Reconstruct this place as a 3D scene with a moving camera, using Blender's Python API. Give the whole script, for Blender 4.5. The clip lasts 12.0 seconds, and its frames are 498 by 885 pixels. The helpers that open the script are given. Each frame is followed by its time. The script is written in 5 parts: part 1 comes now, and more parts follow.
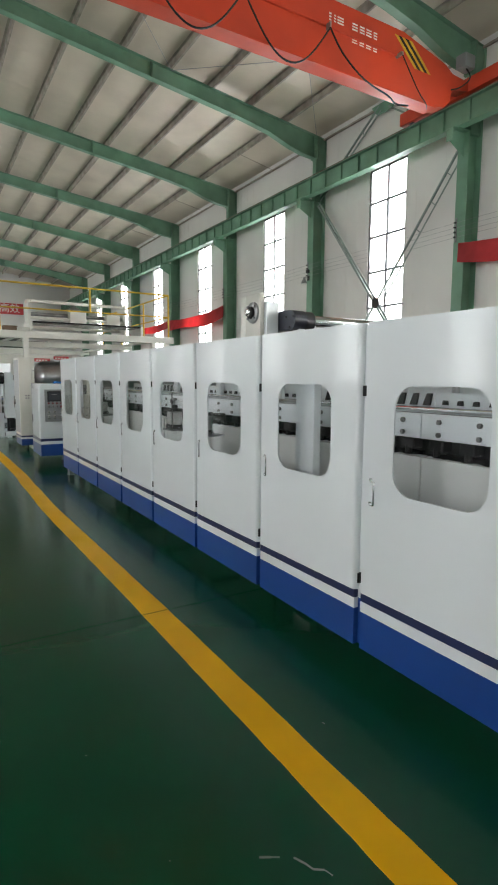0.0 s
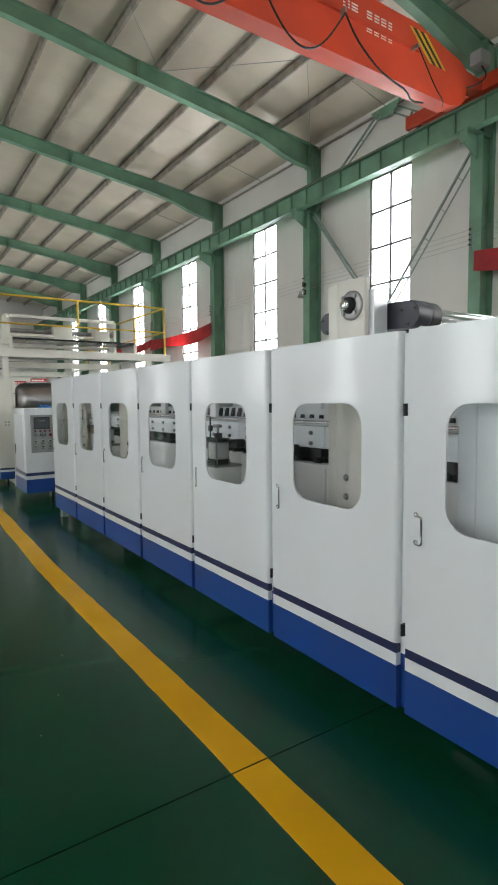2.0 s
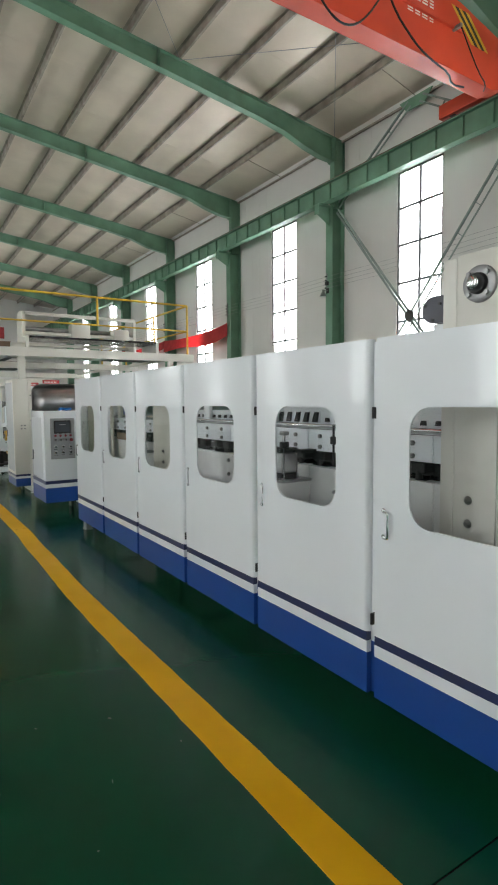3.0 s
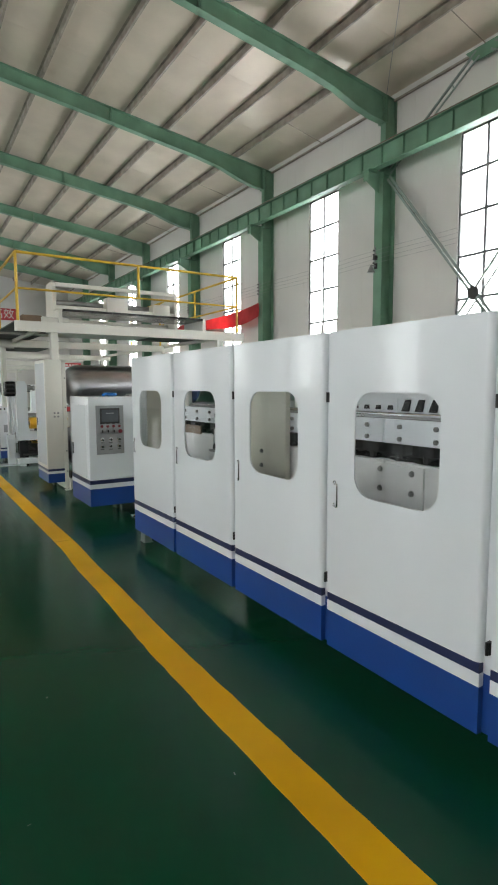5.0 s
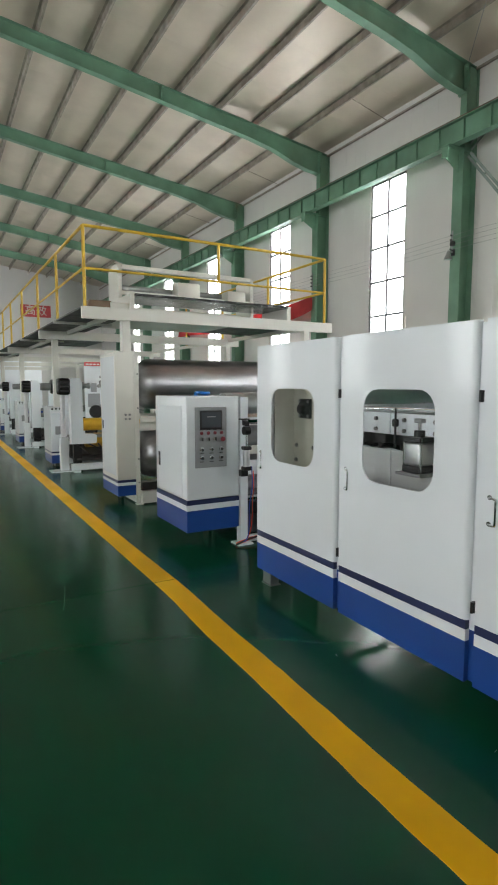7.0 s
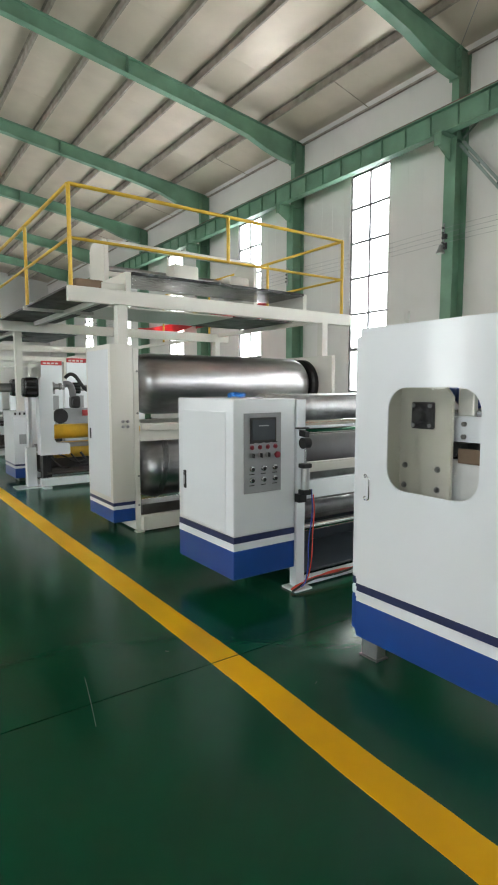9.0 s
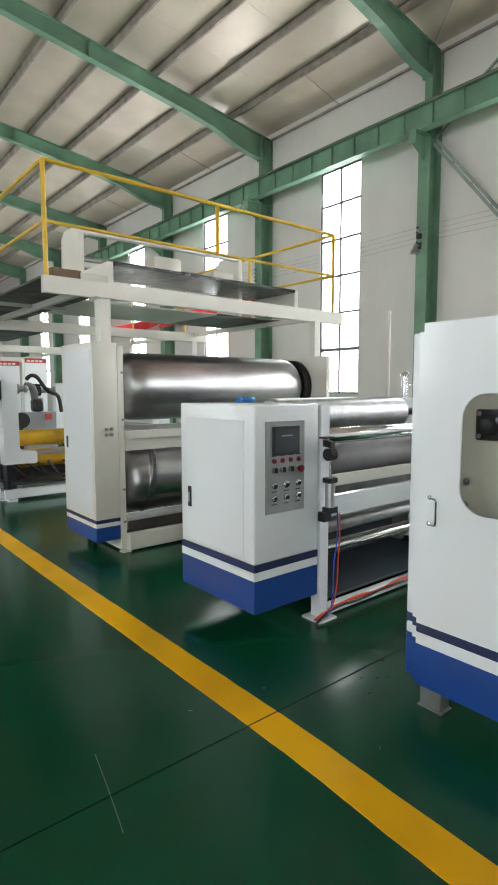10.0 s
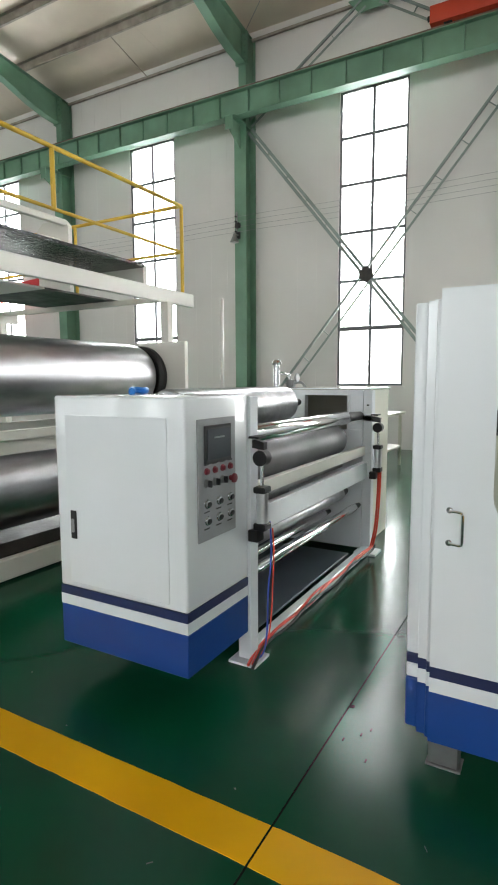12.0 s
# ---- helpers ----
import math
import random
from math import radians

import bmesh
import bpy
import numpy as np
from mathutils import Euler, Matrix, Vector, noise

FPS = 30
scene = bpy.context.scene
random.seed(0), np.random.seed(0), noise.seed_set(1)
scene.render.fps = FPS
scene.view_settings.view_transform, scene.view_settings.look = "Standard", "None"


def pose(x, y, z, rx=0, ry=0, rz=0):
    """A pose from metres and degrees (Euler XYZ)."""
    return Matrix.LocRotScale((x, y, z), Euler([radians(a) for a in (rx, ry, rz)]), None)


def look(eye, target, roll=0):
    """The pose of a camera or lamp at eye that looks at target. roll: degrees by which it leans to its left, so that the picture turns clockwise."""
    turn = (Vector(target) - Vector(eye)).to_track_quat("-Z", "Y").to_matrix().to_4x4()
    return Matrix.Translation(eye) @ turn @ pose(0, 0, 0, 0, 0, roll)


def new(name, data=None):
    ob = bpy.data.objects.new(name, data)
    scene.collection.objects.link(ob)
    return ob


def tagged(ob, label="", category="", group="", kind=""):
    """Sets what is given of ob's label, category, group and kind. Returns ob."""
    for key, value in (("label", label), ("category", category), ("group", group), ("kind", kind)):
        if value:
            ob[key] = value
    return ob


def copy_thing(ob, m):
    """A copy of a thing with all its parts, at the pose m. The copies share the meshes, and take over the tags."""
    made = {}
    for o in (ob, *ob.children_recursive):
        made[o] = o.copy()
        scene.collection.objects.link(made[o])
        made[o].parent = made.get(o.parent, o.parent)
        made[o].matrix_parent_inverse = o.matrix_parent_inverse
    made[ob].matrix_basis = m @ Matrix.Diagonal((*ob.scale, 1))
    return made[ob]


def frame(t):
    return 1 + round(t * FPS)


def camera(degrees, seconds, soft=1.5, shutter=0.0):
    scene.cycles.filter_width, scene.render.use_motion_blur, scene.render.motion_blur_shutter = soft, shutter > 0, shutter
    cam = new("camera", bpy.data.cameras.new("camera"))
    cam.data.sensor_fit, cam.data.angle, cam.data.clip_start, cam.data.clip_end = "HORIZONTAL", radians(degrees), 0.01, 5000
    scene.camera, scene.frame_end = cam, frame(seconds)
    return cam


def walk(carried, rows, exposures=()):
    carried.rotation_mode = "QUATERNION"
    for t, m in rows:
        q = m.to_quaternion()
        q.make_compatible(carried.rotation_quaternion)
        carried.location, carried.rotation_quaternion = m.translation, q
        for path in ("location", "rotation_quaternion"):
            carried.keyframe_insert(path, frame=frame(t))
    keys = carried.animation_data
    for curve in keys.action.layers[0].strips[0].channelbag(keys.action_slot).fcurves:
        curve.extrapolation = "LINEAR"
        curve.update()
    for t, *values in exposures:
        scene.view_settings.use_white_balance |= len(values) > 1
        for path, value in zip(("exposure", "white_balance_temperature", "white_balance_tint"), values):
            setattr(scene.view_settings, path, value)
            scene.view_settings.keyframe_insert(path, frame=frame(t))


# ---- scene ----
cam = camera(48.7, 12.0, soft=1.9)
METRES, EYE, TILT, LEAN, TURN = 9.0, 1.6, 0.0, 0.0, -30.9
ROWS = [
    (0.0, 0.0, 0.0, 0.0, 0.04, -6.58, -0.36),
    (0.5, -0.0176, 0.0384, -0.0006, -2.42, -6.18, 0.22),
    (1.0, -0.0361, 0.0773, 0.0013, -2.97, -5.3, 0.5),
    (1.5, -0.0619, 0.1129, 0.0006, -2.8, -4.63, 0.57),
    (2.0, -0.0818, 0.1497, -0.0005, -2.74, -4.48, 0.58),
    (2.5, -0.1017, 0.1899, -0.0004, -2.18, -4.28, 0.47),
    (3.0, -0.1269, 0.226, -0.0001, -2.06, -4.21, 0.47),
    (5.0, -0.2214, 0.3765, -0.0004, -1.1, -5.69, 0.14),
    (5.5, -0.2529, 0.4138, -0.0021, 0.27, -5.8, -0.21),
    (6.0, -0.2816, 0.4511, -0.003, 0.08, -6.3, 0.08),
    (6.5, -0.3076, 0.4921, -0.0009, 0.65, -6.21, 0.13),
    (7.0, -0.3388, 0.5237, -0.0016, 1.21, -5.8, -0.04),
    (9.0, -0.4353, 0.6672, -0.0038, -4.2, -5.6, 0.0),
    (9.5, -0.4546, 0.7038, -0.0025, -4.79, -5.66, 0.0),
    (10.0, -0.4752, 0.7313, -0.0012, -8.69, -5.52, 0.09),
    (10.5, -0.4875, 0.7673, -0.0028, -13.29, -5.68, 0.19),
    (11.0, -0.4963, 0.795, -0.0027, -16.47, -5.73, 0.05),
    (11.5, -0.514, 0.8235, -0.0024, -25.99, -5.54, -0.04),
    (12.0, -0.5224, 0.8451, -0.0043, -29.83, -6.31, 0.24),
]
walk(cam, [(t, pose(0, 0, EYE, TILT, LEAN, TURN) @ pose(METRES * x, METRES * y, METRES * z, 90 + pitch, roll, yaw)) for t, x, y, z, yaw, pitch, roll in ROWS],
     [(0.0, 0.17), (3.0, 0.15), (5.5, 0.22), (7.0, 0.22), (9.5, 0.44), (11.5, 0.40), (12.0, 0.38)])

# ---- world and light ----
world = bpy.data.worlds.new("World")
scene.world = world
world.use_nodes = True
_wn = world.node_tree.nodes
_sky = _wn.new("ShaderNodeTexSky")
_sky.sky_type, _sky.sun_disc = "NISHITA", False
_sky.sun_elevation, _sky.sun_rotation = radians(38), radians(120)
_sky.dust_density, _sky.air_density = 3.0, 1.0
world.node_tree.links.new(_sky.outputs[0], _wn["Background"].inputs[0])
_wn["Background"].inputs[1].default_value = 0.12
sun = new("sun", bpy.data.lights.new("sun", "SUN"))
sun.data.energy, sun.data.angle, sun.data.color = 0.8, radians(20), (1, 0.97, 0.92)
sun.matrix_world = look((30, -17, 30), (0, 10, 0))

WALL = 12.5                      # inner face of the long walls (both sides)
BAY, COL0 = 6.25, 15.95          # spacing of the portal frames
Y0, Y1 = -21.6, 53.4             # end walls
FRAMES = [COL0 + BAY * k for k in range(-6, 6) if Y0 < COL0 + BAY * k < Y1]
WIN_Y = [y + BAY / 2 for y in FRAMES[:-1]]
WIN_W, WIN_Z0, WIN_Z1 = 1.56, 1.46, 8.08
DAY_RIGHT, DAY_LEFT = 640.0, 330.0


def window_lamp(name, x, y, facing, watts):
    lamp = new(name, bpy.data.lights.new(name, "AREA"))
    lamp.data.shape, lamp.data.size, lamp.data.size_y = "RECTANGLE", WIN_W + 0.7, WIN_Z1 - WIN_Z0 + 0.7
    lamp.data.energy, lamp.data.color = watts, (0.97, 0.99, 1.0)
    lamp.matrix_world = pose(x, y, (WIN_Z0 + WIN_Z1) / 2, 90, 0, 90 if facing > 0 else -90)
    return lamp


for _y in WIN_Y:
    window_lamp("daylight", WALL + 0.32, _y, 1, DAY_RIGHT)
    window_lamp("daylight", -WALL - 0.32, _y, -1, DAY_LEFT)

# ---- materials ----


def nodes_of(name):
    m = bpy.data.materials.new(name)
    m.use_nodes = True
    n, l = m.node_tree.nodes, m.node_tree.links
    return m, n, l, n["Principled BSDF"]


def surface(name, colour, rough=0.5, metal=0.0, vary=0.08, scale=3.0, fine=60.0, bump=0.05, coat=0.0, spread=0.12, stretch=None, tint=None, island=0.0, spec=0.5):
    """A painted or plain surface: two scales of variation in colour, gloss and relief."""
    m, n, l, b = nodes_of(name)
    co = n.new("ShaderNodeTexCoord")
    own, mul, add = n.new("ShaderNodeObjectInfo"), n.new("ShaderNodeMath"), n.new("ShaderNodeVectorMath")
    mul.operation, mul.inputs[1].default_value = "MULTIPLY", 37.0
    l.new(own.outputs["Random"], mul.inputs[0])
    l.new(co.outputs["Object"], add.inputs[0])
    l.new(mul.outputs[0], add.inputs[1])
    src = add.outputs[0]
    if stretch:
        mp = n.new("ShaderNodeMapping")
        mp.inputs["Scale"].default_value = stretch
        l.new(src, mp.inputs["Vector"])
        src = mp.outputs[0]
    big, small = n.new("ShaderNodeTexNoise"), n.new("ShaderNodeTexNoise")
    for tex, s, d in ((big, scale, 5), (small, fine, 3)):
        tex.inputs["Scale"].default_value, tex.inputs["Detail"].default_value = s, d
        l.new(src, tex.inputs["Vector"])
    ramp = n.new("ShaderNodeMix")
    ramp.data_type = "RGBA"
    c = Vector(colour)
    other = Vector(tint) if tint else c * (1 - 2.2 * vary)
    ramp.inputs["A"].default_value = (*[min(1, v * (1 + vary)) for v in c], 1)
    ramp.inputs["B"].default_value = (*other, 1)
    mr = n.new("ShaderNodeMapRange")
    mr.interpolation_type = "SMOOTHSTEP"
    mr.inputs["From Min"].default_value, mr.inputs["From Max"].default_value = 0.2, 0.85
    l.new(big.outputs["Fac"], mr.inputs["Value"])
    l.new(mr.outputs[0], ramp.inputs["Factor"])
    out = ramp.outputs["Result"]
    if island:
        oi, hs = n.new("ShaderNodeObjectInfo"), n.new("ShaderNodeHueSaturation")
        mr3 = n.new("ShaderNodeMapRange")
        mr3.inputs["To Min"].default_value, mr3.inputs["To Max"].default_value = 1 - island, 1 + island
        l.new(oi.outputs["Random"], mr3.inputs["Value"])
        l.new(mr3.outputs[0], hs.inputs["Value"])
        l.new(out, hs.inputs["Color"])
        out = hs.outputs[0]
    l.new(out, b.inputs["Base Color"])
    b.inputs["Metallic"].default_value = metal
    b.inputs["Specular IOR Level"].default_value = spec
    if rough - spread < 0.285 < rough + spread:
        # keep a coat on one side of the gloss step
        spread = min(spread, 0.02)
        rough = max(rough, 0.31)
    mr2 = n.new("ShaderNodeMapRange")
    mr2.interpolation_type = "SMOOTHSTEP"
    mr2.inputs["From Min"].default_value, mr2.inputs["From Max"].default_value = 0.15, 0.85
    mr2.inputs["To Min"].default_value, mr2.inputs["To Max"].default_value = max(0.02, rough - spread), min(1, rough + spread)
    l.new(big.outputs["Fac"], mr2.inputs["Value"])
    l.new(mr2.outputs[0], b.inputs["Roughness"])
    if bump:
        bp = n.new("ShaderNodeBump")
        bp.inputs["Strength"].default_value, bp.inputs["Distance"].default_value = bump, 0.01
        l.new(small.outputs["Fac"], bp.inputs["Height"])
        l.new(bp.outputs[0], b.inputs["Normal"])
    if coat:
        b.inputs["Coat Weight"].default_value, b.inputs["Coat Roughness"].default_value = coat, 0.08
    return m


def floor_paint():
    """Dark green epoxy: gloss that drifts, faint scuffs, pale specks."""
    m, n, l, b = nodes_of("green epoxy floor")
    co = n.new("ShaderNodeTexCoord")
    big, mid, fine, speck = (n.new("ShaderNodeTexNoise") for _ in range(4))
    for tex, s, d in ((big, 0.35, 2), (mid, 1.1, 2), (fine, 34, 4), (speck, 9, 2)):
        tex.inputs["Scale"].default_value, tex.inputs["Detail"].default_value = s, d
        l.new(co.outputs["Object"], tex.inputs["Vector"])
    mix = n.new("ShaderNodeMix")
    mix.data_type = "RGBA"
    mix.inputs["A"].default_value, mix.inputs["B"].default_value = (0.002, 0.053, 0.022, 1), (0.003, 0.066, 0.030, 1)
    l.new(big.outputs["Fac"], mix.inputs["Factor"])
    dust = n.new("ShaderNodeMix")
    dust.data_type = "RGBA"
    dust.inputs["B"].default_value = (0.009, 0.078, 0.040, 1)
    mr = n.new("ShaderNodeMapRange")
    mr.interpolation_type = "SMOOTHSTEP"
    mr.inputs["From Min"].default_value, mr.inputs["From Max"].default_value = 0.25, 0.9
    mr.inputs["To Max"].default_value = 0.25
    l.new(mid.outputs["Fac"], mr.inputs["Value"])
    l.new(mix.outputs["Result"], dust.inputs["A"])
    l.new(mr.outputs[0], dust.inputs["Factor"])
    l.new(dust.outputs["Result"], b.inputs["Base Color"])
    rr = n.new("ShaderNodeMapRange")
    rr.interpolation_type = "SMOOTHSTEP"
    rr.inputs["From Min"].default_value, rr.inputs["From Max"].default_value = 0.15, 0.85
    rr.inputs["To Min"].default_value, rr.inputs["To Max"].default_value = 0.15, 0.23
    l.new(mid.outputs["Fac"], rr.inputs["Value"])
    l.new(rr.outputs[0], b.inputs["Roughness"])
    b.inputs["Specular IOR Level"].default_value = 0.24
    bp, bp2 = n.new("ShaderNodeBump"), n.new("ShaderNodeBump")
    bp.inputs["Strength"].default_value, bp.inputs["Distance"].default_value = 0.05, 0.01
    bp2.inputs["Strength"].default_value, bp2.inputs["Distance"].default_value = 0.06, 0.004
    l.new(mid.outputs["Fac"], bp.inputs["Height"])
    l.new(fine.outputs["Fac"], bp2.inputs["Height"])
    l.new(bp.outputs[0], bp2.inputs["Normal"])
    l.new(bp2.outputs[0], b.inputs["Normal"])
    return m


def clear(name, colour=(0.96, 0.98, 0.97), rough=0.02):
    m, n, l, b = nodes_of(name)
    b.inputs["Base Color"].default_value = (*colour, 1)
    b.inputs["Roughness"].default_value = rough
    b.inputs["Transmission Weight"].default_value = 1.0
    b.inputs["IOR"].default_value = 1.45
    return m


FLOOR = floor_paint()
LINE = surface("yellow floor paint", (0.86, 0.46, 0.004), 0.42, vary=0.06, scale=1.6, fine=40, tint=(0.76, 0.395, 0.004), spec=0.12)
JOINT = surface("dark floor joint", (0.006, 0.010, 0.008), 0.9, spec=0.03)
SCUFF = surface("pale scuffed paint", (0.14, 0.19, 0.165), 0.7, vary=0.3, fine=90)
WALLP = surface("off-white wall panel", (0.70, 0.68, 0.655), 0.55, vary=0.03, scale=0.4, fine=25)
ROOFP = surface("foil-faced roof panel", (0.585, 0.50, 0.41), 0.31, metal=0.15, vary=0.06, scale=0.8, fine=1.7, bump=0.9, spread=0.02)
GALV = surface("weathered purlin steel", (0.36, 0.315, 0.265), 0.55, metal=0.2, vary=0.15)
GREEN = surface("green structural steel paint", (0.155, 0.295, 0.20), 0.46, vary=0.12, scale=1.3)
RAIL = surface("rusty crane rail", (0.17, 0.11, 0.085), 0.7, vary=0.25, scale=4)
RED = surface("orange-red crane paint", (0.60, 0.058, 0.020), 0.42, vary=0.06, scale=0.9)
BANNER = surface("red banner cloth", (0.55, 0.06, 0.065), 0.75, vary=0.12, scale=2.0, bump=0.2)
WHITE = surface("white machine enamel", (0.735, 0.77, 0.795), 0.36, vary=0.02, scale=0.9, fine=5, bump=0.008, spread=0.05, coat=0.9)
CREAM = surface("cream machine enamel", (0.54, 0.53, 0.445), 0.35, vary=0.03, scale=1.2)
BLUE = surface("royal blue enamel", (0.011, 0.055, 0.25), 0.30, vary=0.03, scale=0.8, coat=0.2, spread=0.02)
NAVY = surface("dark navy stripe paint", (0.018, 0.028, 0.095), 0.32, vary=0.03, spread=0.02)
CHROME = surface("polished chrome", (0.78, 0.78, 0.79), 0.10, metal=1.0, vary=0.05, spread=0.05, bump=0.01)
STEEL = surface("polished stainless drum", (0.50, 0.50, 0.52), 0.31, metal=1.0, vary=0.2, scale=2.6, fine=14, bump=0.05, spread=0.02, stretch=(0.6, 2.2, 2.2))
BOLT = surface("dark oiled bolt steel", (0.26, 0.26, 0.25), 0.34, metal=0.85, vary=0.2)
DULL = surface("dull machined steel", (0.33, 0.33, 0.33), 0.42, metal=0.8, vary=0.15, scale=5)
RUBBER = surface("grey rubber roller", (0.16, 0.16, 0.165), 0.45, vary=0.12, scale=2)
BLACK = surface("black enamel", (0.012, 0.012, 0.013), 0.4, vary=0.2)
DARK = surface("dark chequer plate", (0.055, 0.052, 0.047), 0.5, metal=0.3, vary=0.3, scale=3, fine=30, bump=0.3)
YELLOW = surface("yellow handrail paint", (0.66, 0.42, 0.03), 0.42, vary=0.12, scale=3)
ORANGE = surface("amber wrapped film", (0.62, 0.36, 0.03), 0.35, vary=0.2, scale=3)
GREY = surface("grey control panel", (0.30, 0.31, 0.32), 0.4, vary=0.05)
SCREEN = surface("dark screen glass", (0.07, 0.078, 0.09), 0.12, vary=0.1)
BTN_RED = surface("red push button", (0.20, 0.018, 0.03), 0.3)
HOSE_R = surface("red air hose", (0.75, 0.06, 0.03), 0.35)
HOSE_B = surface("blue air hose", (0.03, 0.07, 0.42), 0.35)
HOSE_K = surface("black cable", (0.012, 0.012, 0.012), 0.5)
CARD = surface("brown cardboard", (0.22, 0.15, 0.10), 0.85, vary=0.15)
BLUEBAG = surface("blue plastic wrap", (0.02, 0.20, 0.62), 0.3, vary=0.2, scale=20)
WRAP = surface("clear plastic wrap over steel", (0.42, 0.425, 0.44), 0.32, metal=0.85, vary=0.12, scale=9, fine=30, bump=0.35, spread=0.02)
PAINTW = surface("white lettering paint", (0.75, 0.72, 0.68), 0.5)
WIRE = surface("grey insulated wire", (0.30, 0.30, 0.30), 0.6)
ALU = surface("satin aluminium", (0.62, 0.62, 0.63), 0.3, metal=0.9, vary=0.05)
GLOSSBLK = surface("glossy black plastic cover", (0.010, 0.010, 0.011), 0.18, vary=0.2, spread=0.06)
NAVYBLK = surface("blue-black cast cover", (0.03, 0.032, 0.045), 0.38, vary=0.2)
PANEL_IN = surface("pale grey inner panel", (0.72, 0.725, 0.71), 0.34, metal=0.1, vary=0.05, scale=1.4, fine=18, bump=0.02, spread=0.04)
BRACE = surface("grey-green brace steel", (0.25, 0.30, 0.275), 0.45, vary=0.12)
DARKFILM = surface("dark glossy film", (0.016, 0.016, 0.018), 0.16, vary=0.3, scale=4, fine=18, bump=0.4)
IVORY = surface("ivory machine enamel", (0.64, 0.63, 0.57), 0.36, vary=0.03, scale=1.1, spread=0.04)
SLATE = surface("slate-blue painted pan", (0.035, 0.05, 0.065), 0.4, vary=0.1)
GLASS = clear("window glass")
ACRYLIC = clear("clear acrylic", (0.98, 0.985, 0.98))
ACRYLIC.node_tree.nodes["Principled BSDF"].inputs["IOR"].default_value = 1.22

# ---- mesh helpers ----


def bm_new():
    return bmesh.new()


def add_box(bm, lo, hi, bevel=0.0, seg=1):
    lo, hi = Vector(lo), Vector(hi)
    r = bmesh.ops.create_cube(bm, size=1.0, matrix=Matrix.Translation((lo + hi) / 2) @ Matrix.Diagonal((*(hi - lo), 1)))
    if bevel:
        es = list({e for v in r["verts"] for e in v.link_edges})
        bmesh.ops.bevel(bm, geom=es, offset=bevel, segments=seg, affect="EDGES", profile=0.5)
    return bm


def box(lo, hi, bevel=0.0, seg=1):
    return add_box(bm_new(), lo, hi, bevel, seg)


def between(p, q):
    p, q = Vector(p), Vector(q)
    return Matrix.Translation((p + q) / 2) @ (q - p).to_track_quat("Z", "Y").to_matrix().to_4x4(), (q - p).length


def add_rod(bm, p, q, r, seg=16, r2=None, caps=True):
    m, d = between(p, q)
    bmesh.ops.create_cone(bm, cap_ends=caps, segments=seg, radius1=r, radius2=r if r2 is None else r2, depth=d, matrix=m)
    return bm


def rod(p, q, r, seg=16, r2=None):
    return add_rod(bm_new(), p, q, r, seg, r2)


def add_bar(bm, p, q, w, h):
    """A straight flat or square bar from p to q."""
    m, d = between(p, q)
    bmesh.ops.create_cube(bm, size=1.0, matrix=m @ Matrix.Diagonal((w, h, d, 1)))
    return bm


def add_turned(bm, p, axis, rings, seg=40):
    """A body of revolution about axis ('x', 'y' or 'z') from p: rings of (distance along, radius)."""
    a = "xyz".index(axis)
    loops = []
    for s, r in rings:
        loop = []
        for k in range(seg):
            u = 2 * math.pi * k / seg
            v = [0, 0, 0]
            v[a], v[(a + 1) % 3], v[(a + 2) % 3] = s, r * math.cos(u), r * math.sin(u)
            loop.append(bm.verts.new(Vector(p) + Vector(v)))
        loops.append(loop)
    for A, B in zip(loops, loops[1:]):
        for k in range(seg):
            bm.faces.new((A[k], A[(k + 1) % seg], B[(k + 1) % seg], B[k]))
    bm.faces.new(loops[0][::-1])
    bm.faces.new(loops[-1])
    return bm


def turned(p, axis, rings, seg=40):
    return add_turned(bm_new(), p, axis, rings, seg)


def prism(points, axis, a, b):
    """A prism: an outline in the other two axes (in xyz order), drawn out along axis from a to b."""
    bm = bm_new()
    k = "xyz".index(axis)

    def put(p, s):
        v = list(p)
        v.insert(k, s)
        return bm.verts.new(v)
    A, B = [put(p, a) for p in points], [put(p, b) for p in points]
    n = len(points)
    bm.faces.new(A)
    bm.faces.new(B[::-1])
    for i in range(n):
        bm.faces.new((A[i], B[i], B[(i + 1) % n], A[(i + 1) % n]))
    bmesh.ops.recalc_face_normals(bm, faces=bm.faces)
    return bm


def tube(points, r, seg=8, rounds=1):
    """A bent tube along points, its corners smoothed by cutting."""
    pts = [Vector(p) for p in points]
    for _ in range(rounds):
        out = [pts[0]]
        for p, q in zip(pts, pts[1:]):
            out += [p.lerp(q, 0.25), p.lerp(q, 0.75)]
        pts = out + [pts[-1]]
    bm = bm_new()
    loops = []
    for i, p in enumerate(pts):
        d = (pts[min(i + 1, len(pts) - 1)] - pts[max(i - 1, 0)]).normalized()
        side = d.cross(Vector((0.13, 0.31, 0.94))).normalized()
        up = side.cross(d)
        loops.append([bm.verts.new(p + r * (math.cos(2 * math.pi * k / seg) * side + math.sin(2 * math.pi * k / seg) * up)) for k in range(seg)])
    for A, B in zip(loops, loops[1:]):
        for k in range(seg):
            bm.faces.new((A[k], A[(k + 1) % seg], B[(k + 1) % seg], B[k]))
    bm.faces.new(loops[0][::-1])
    bm.faces.new(loops[-1])
    bmesh.ops.recalc_face_normals(bm, faces=bm.faces)
    return bm


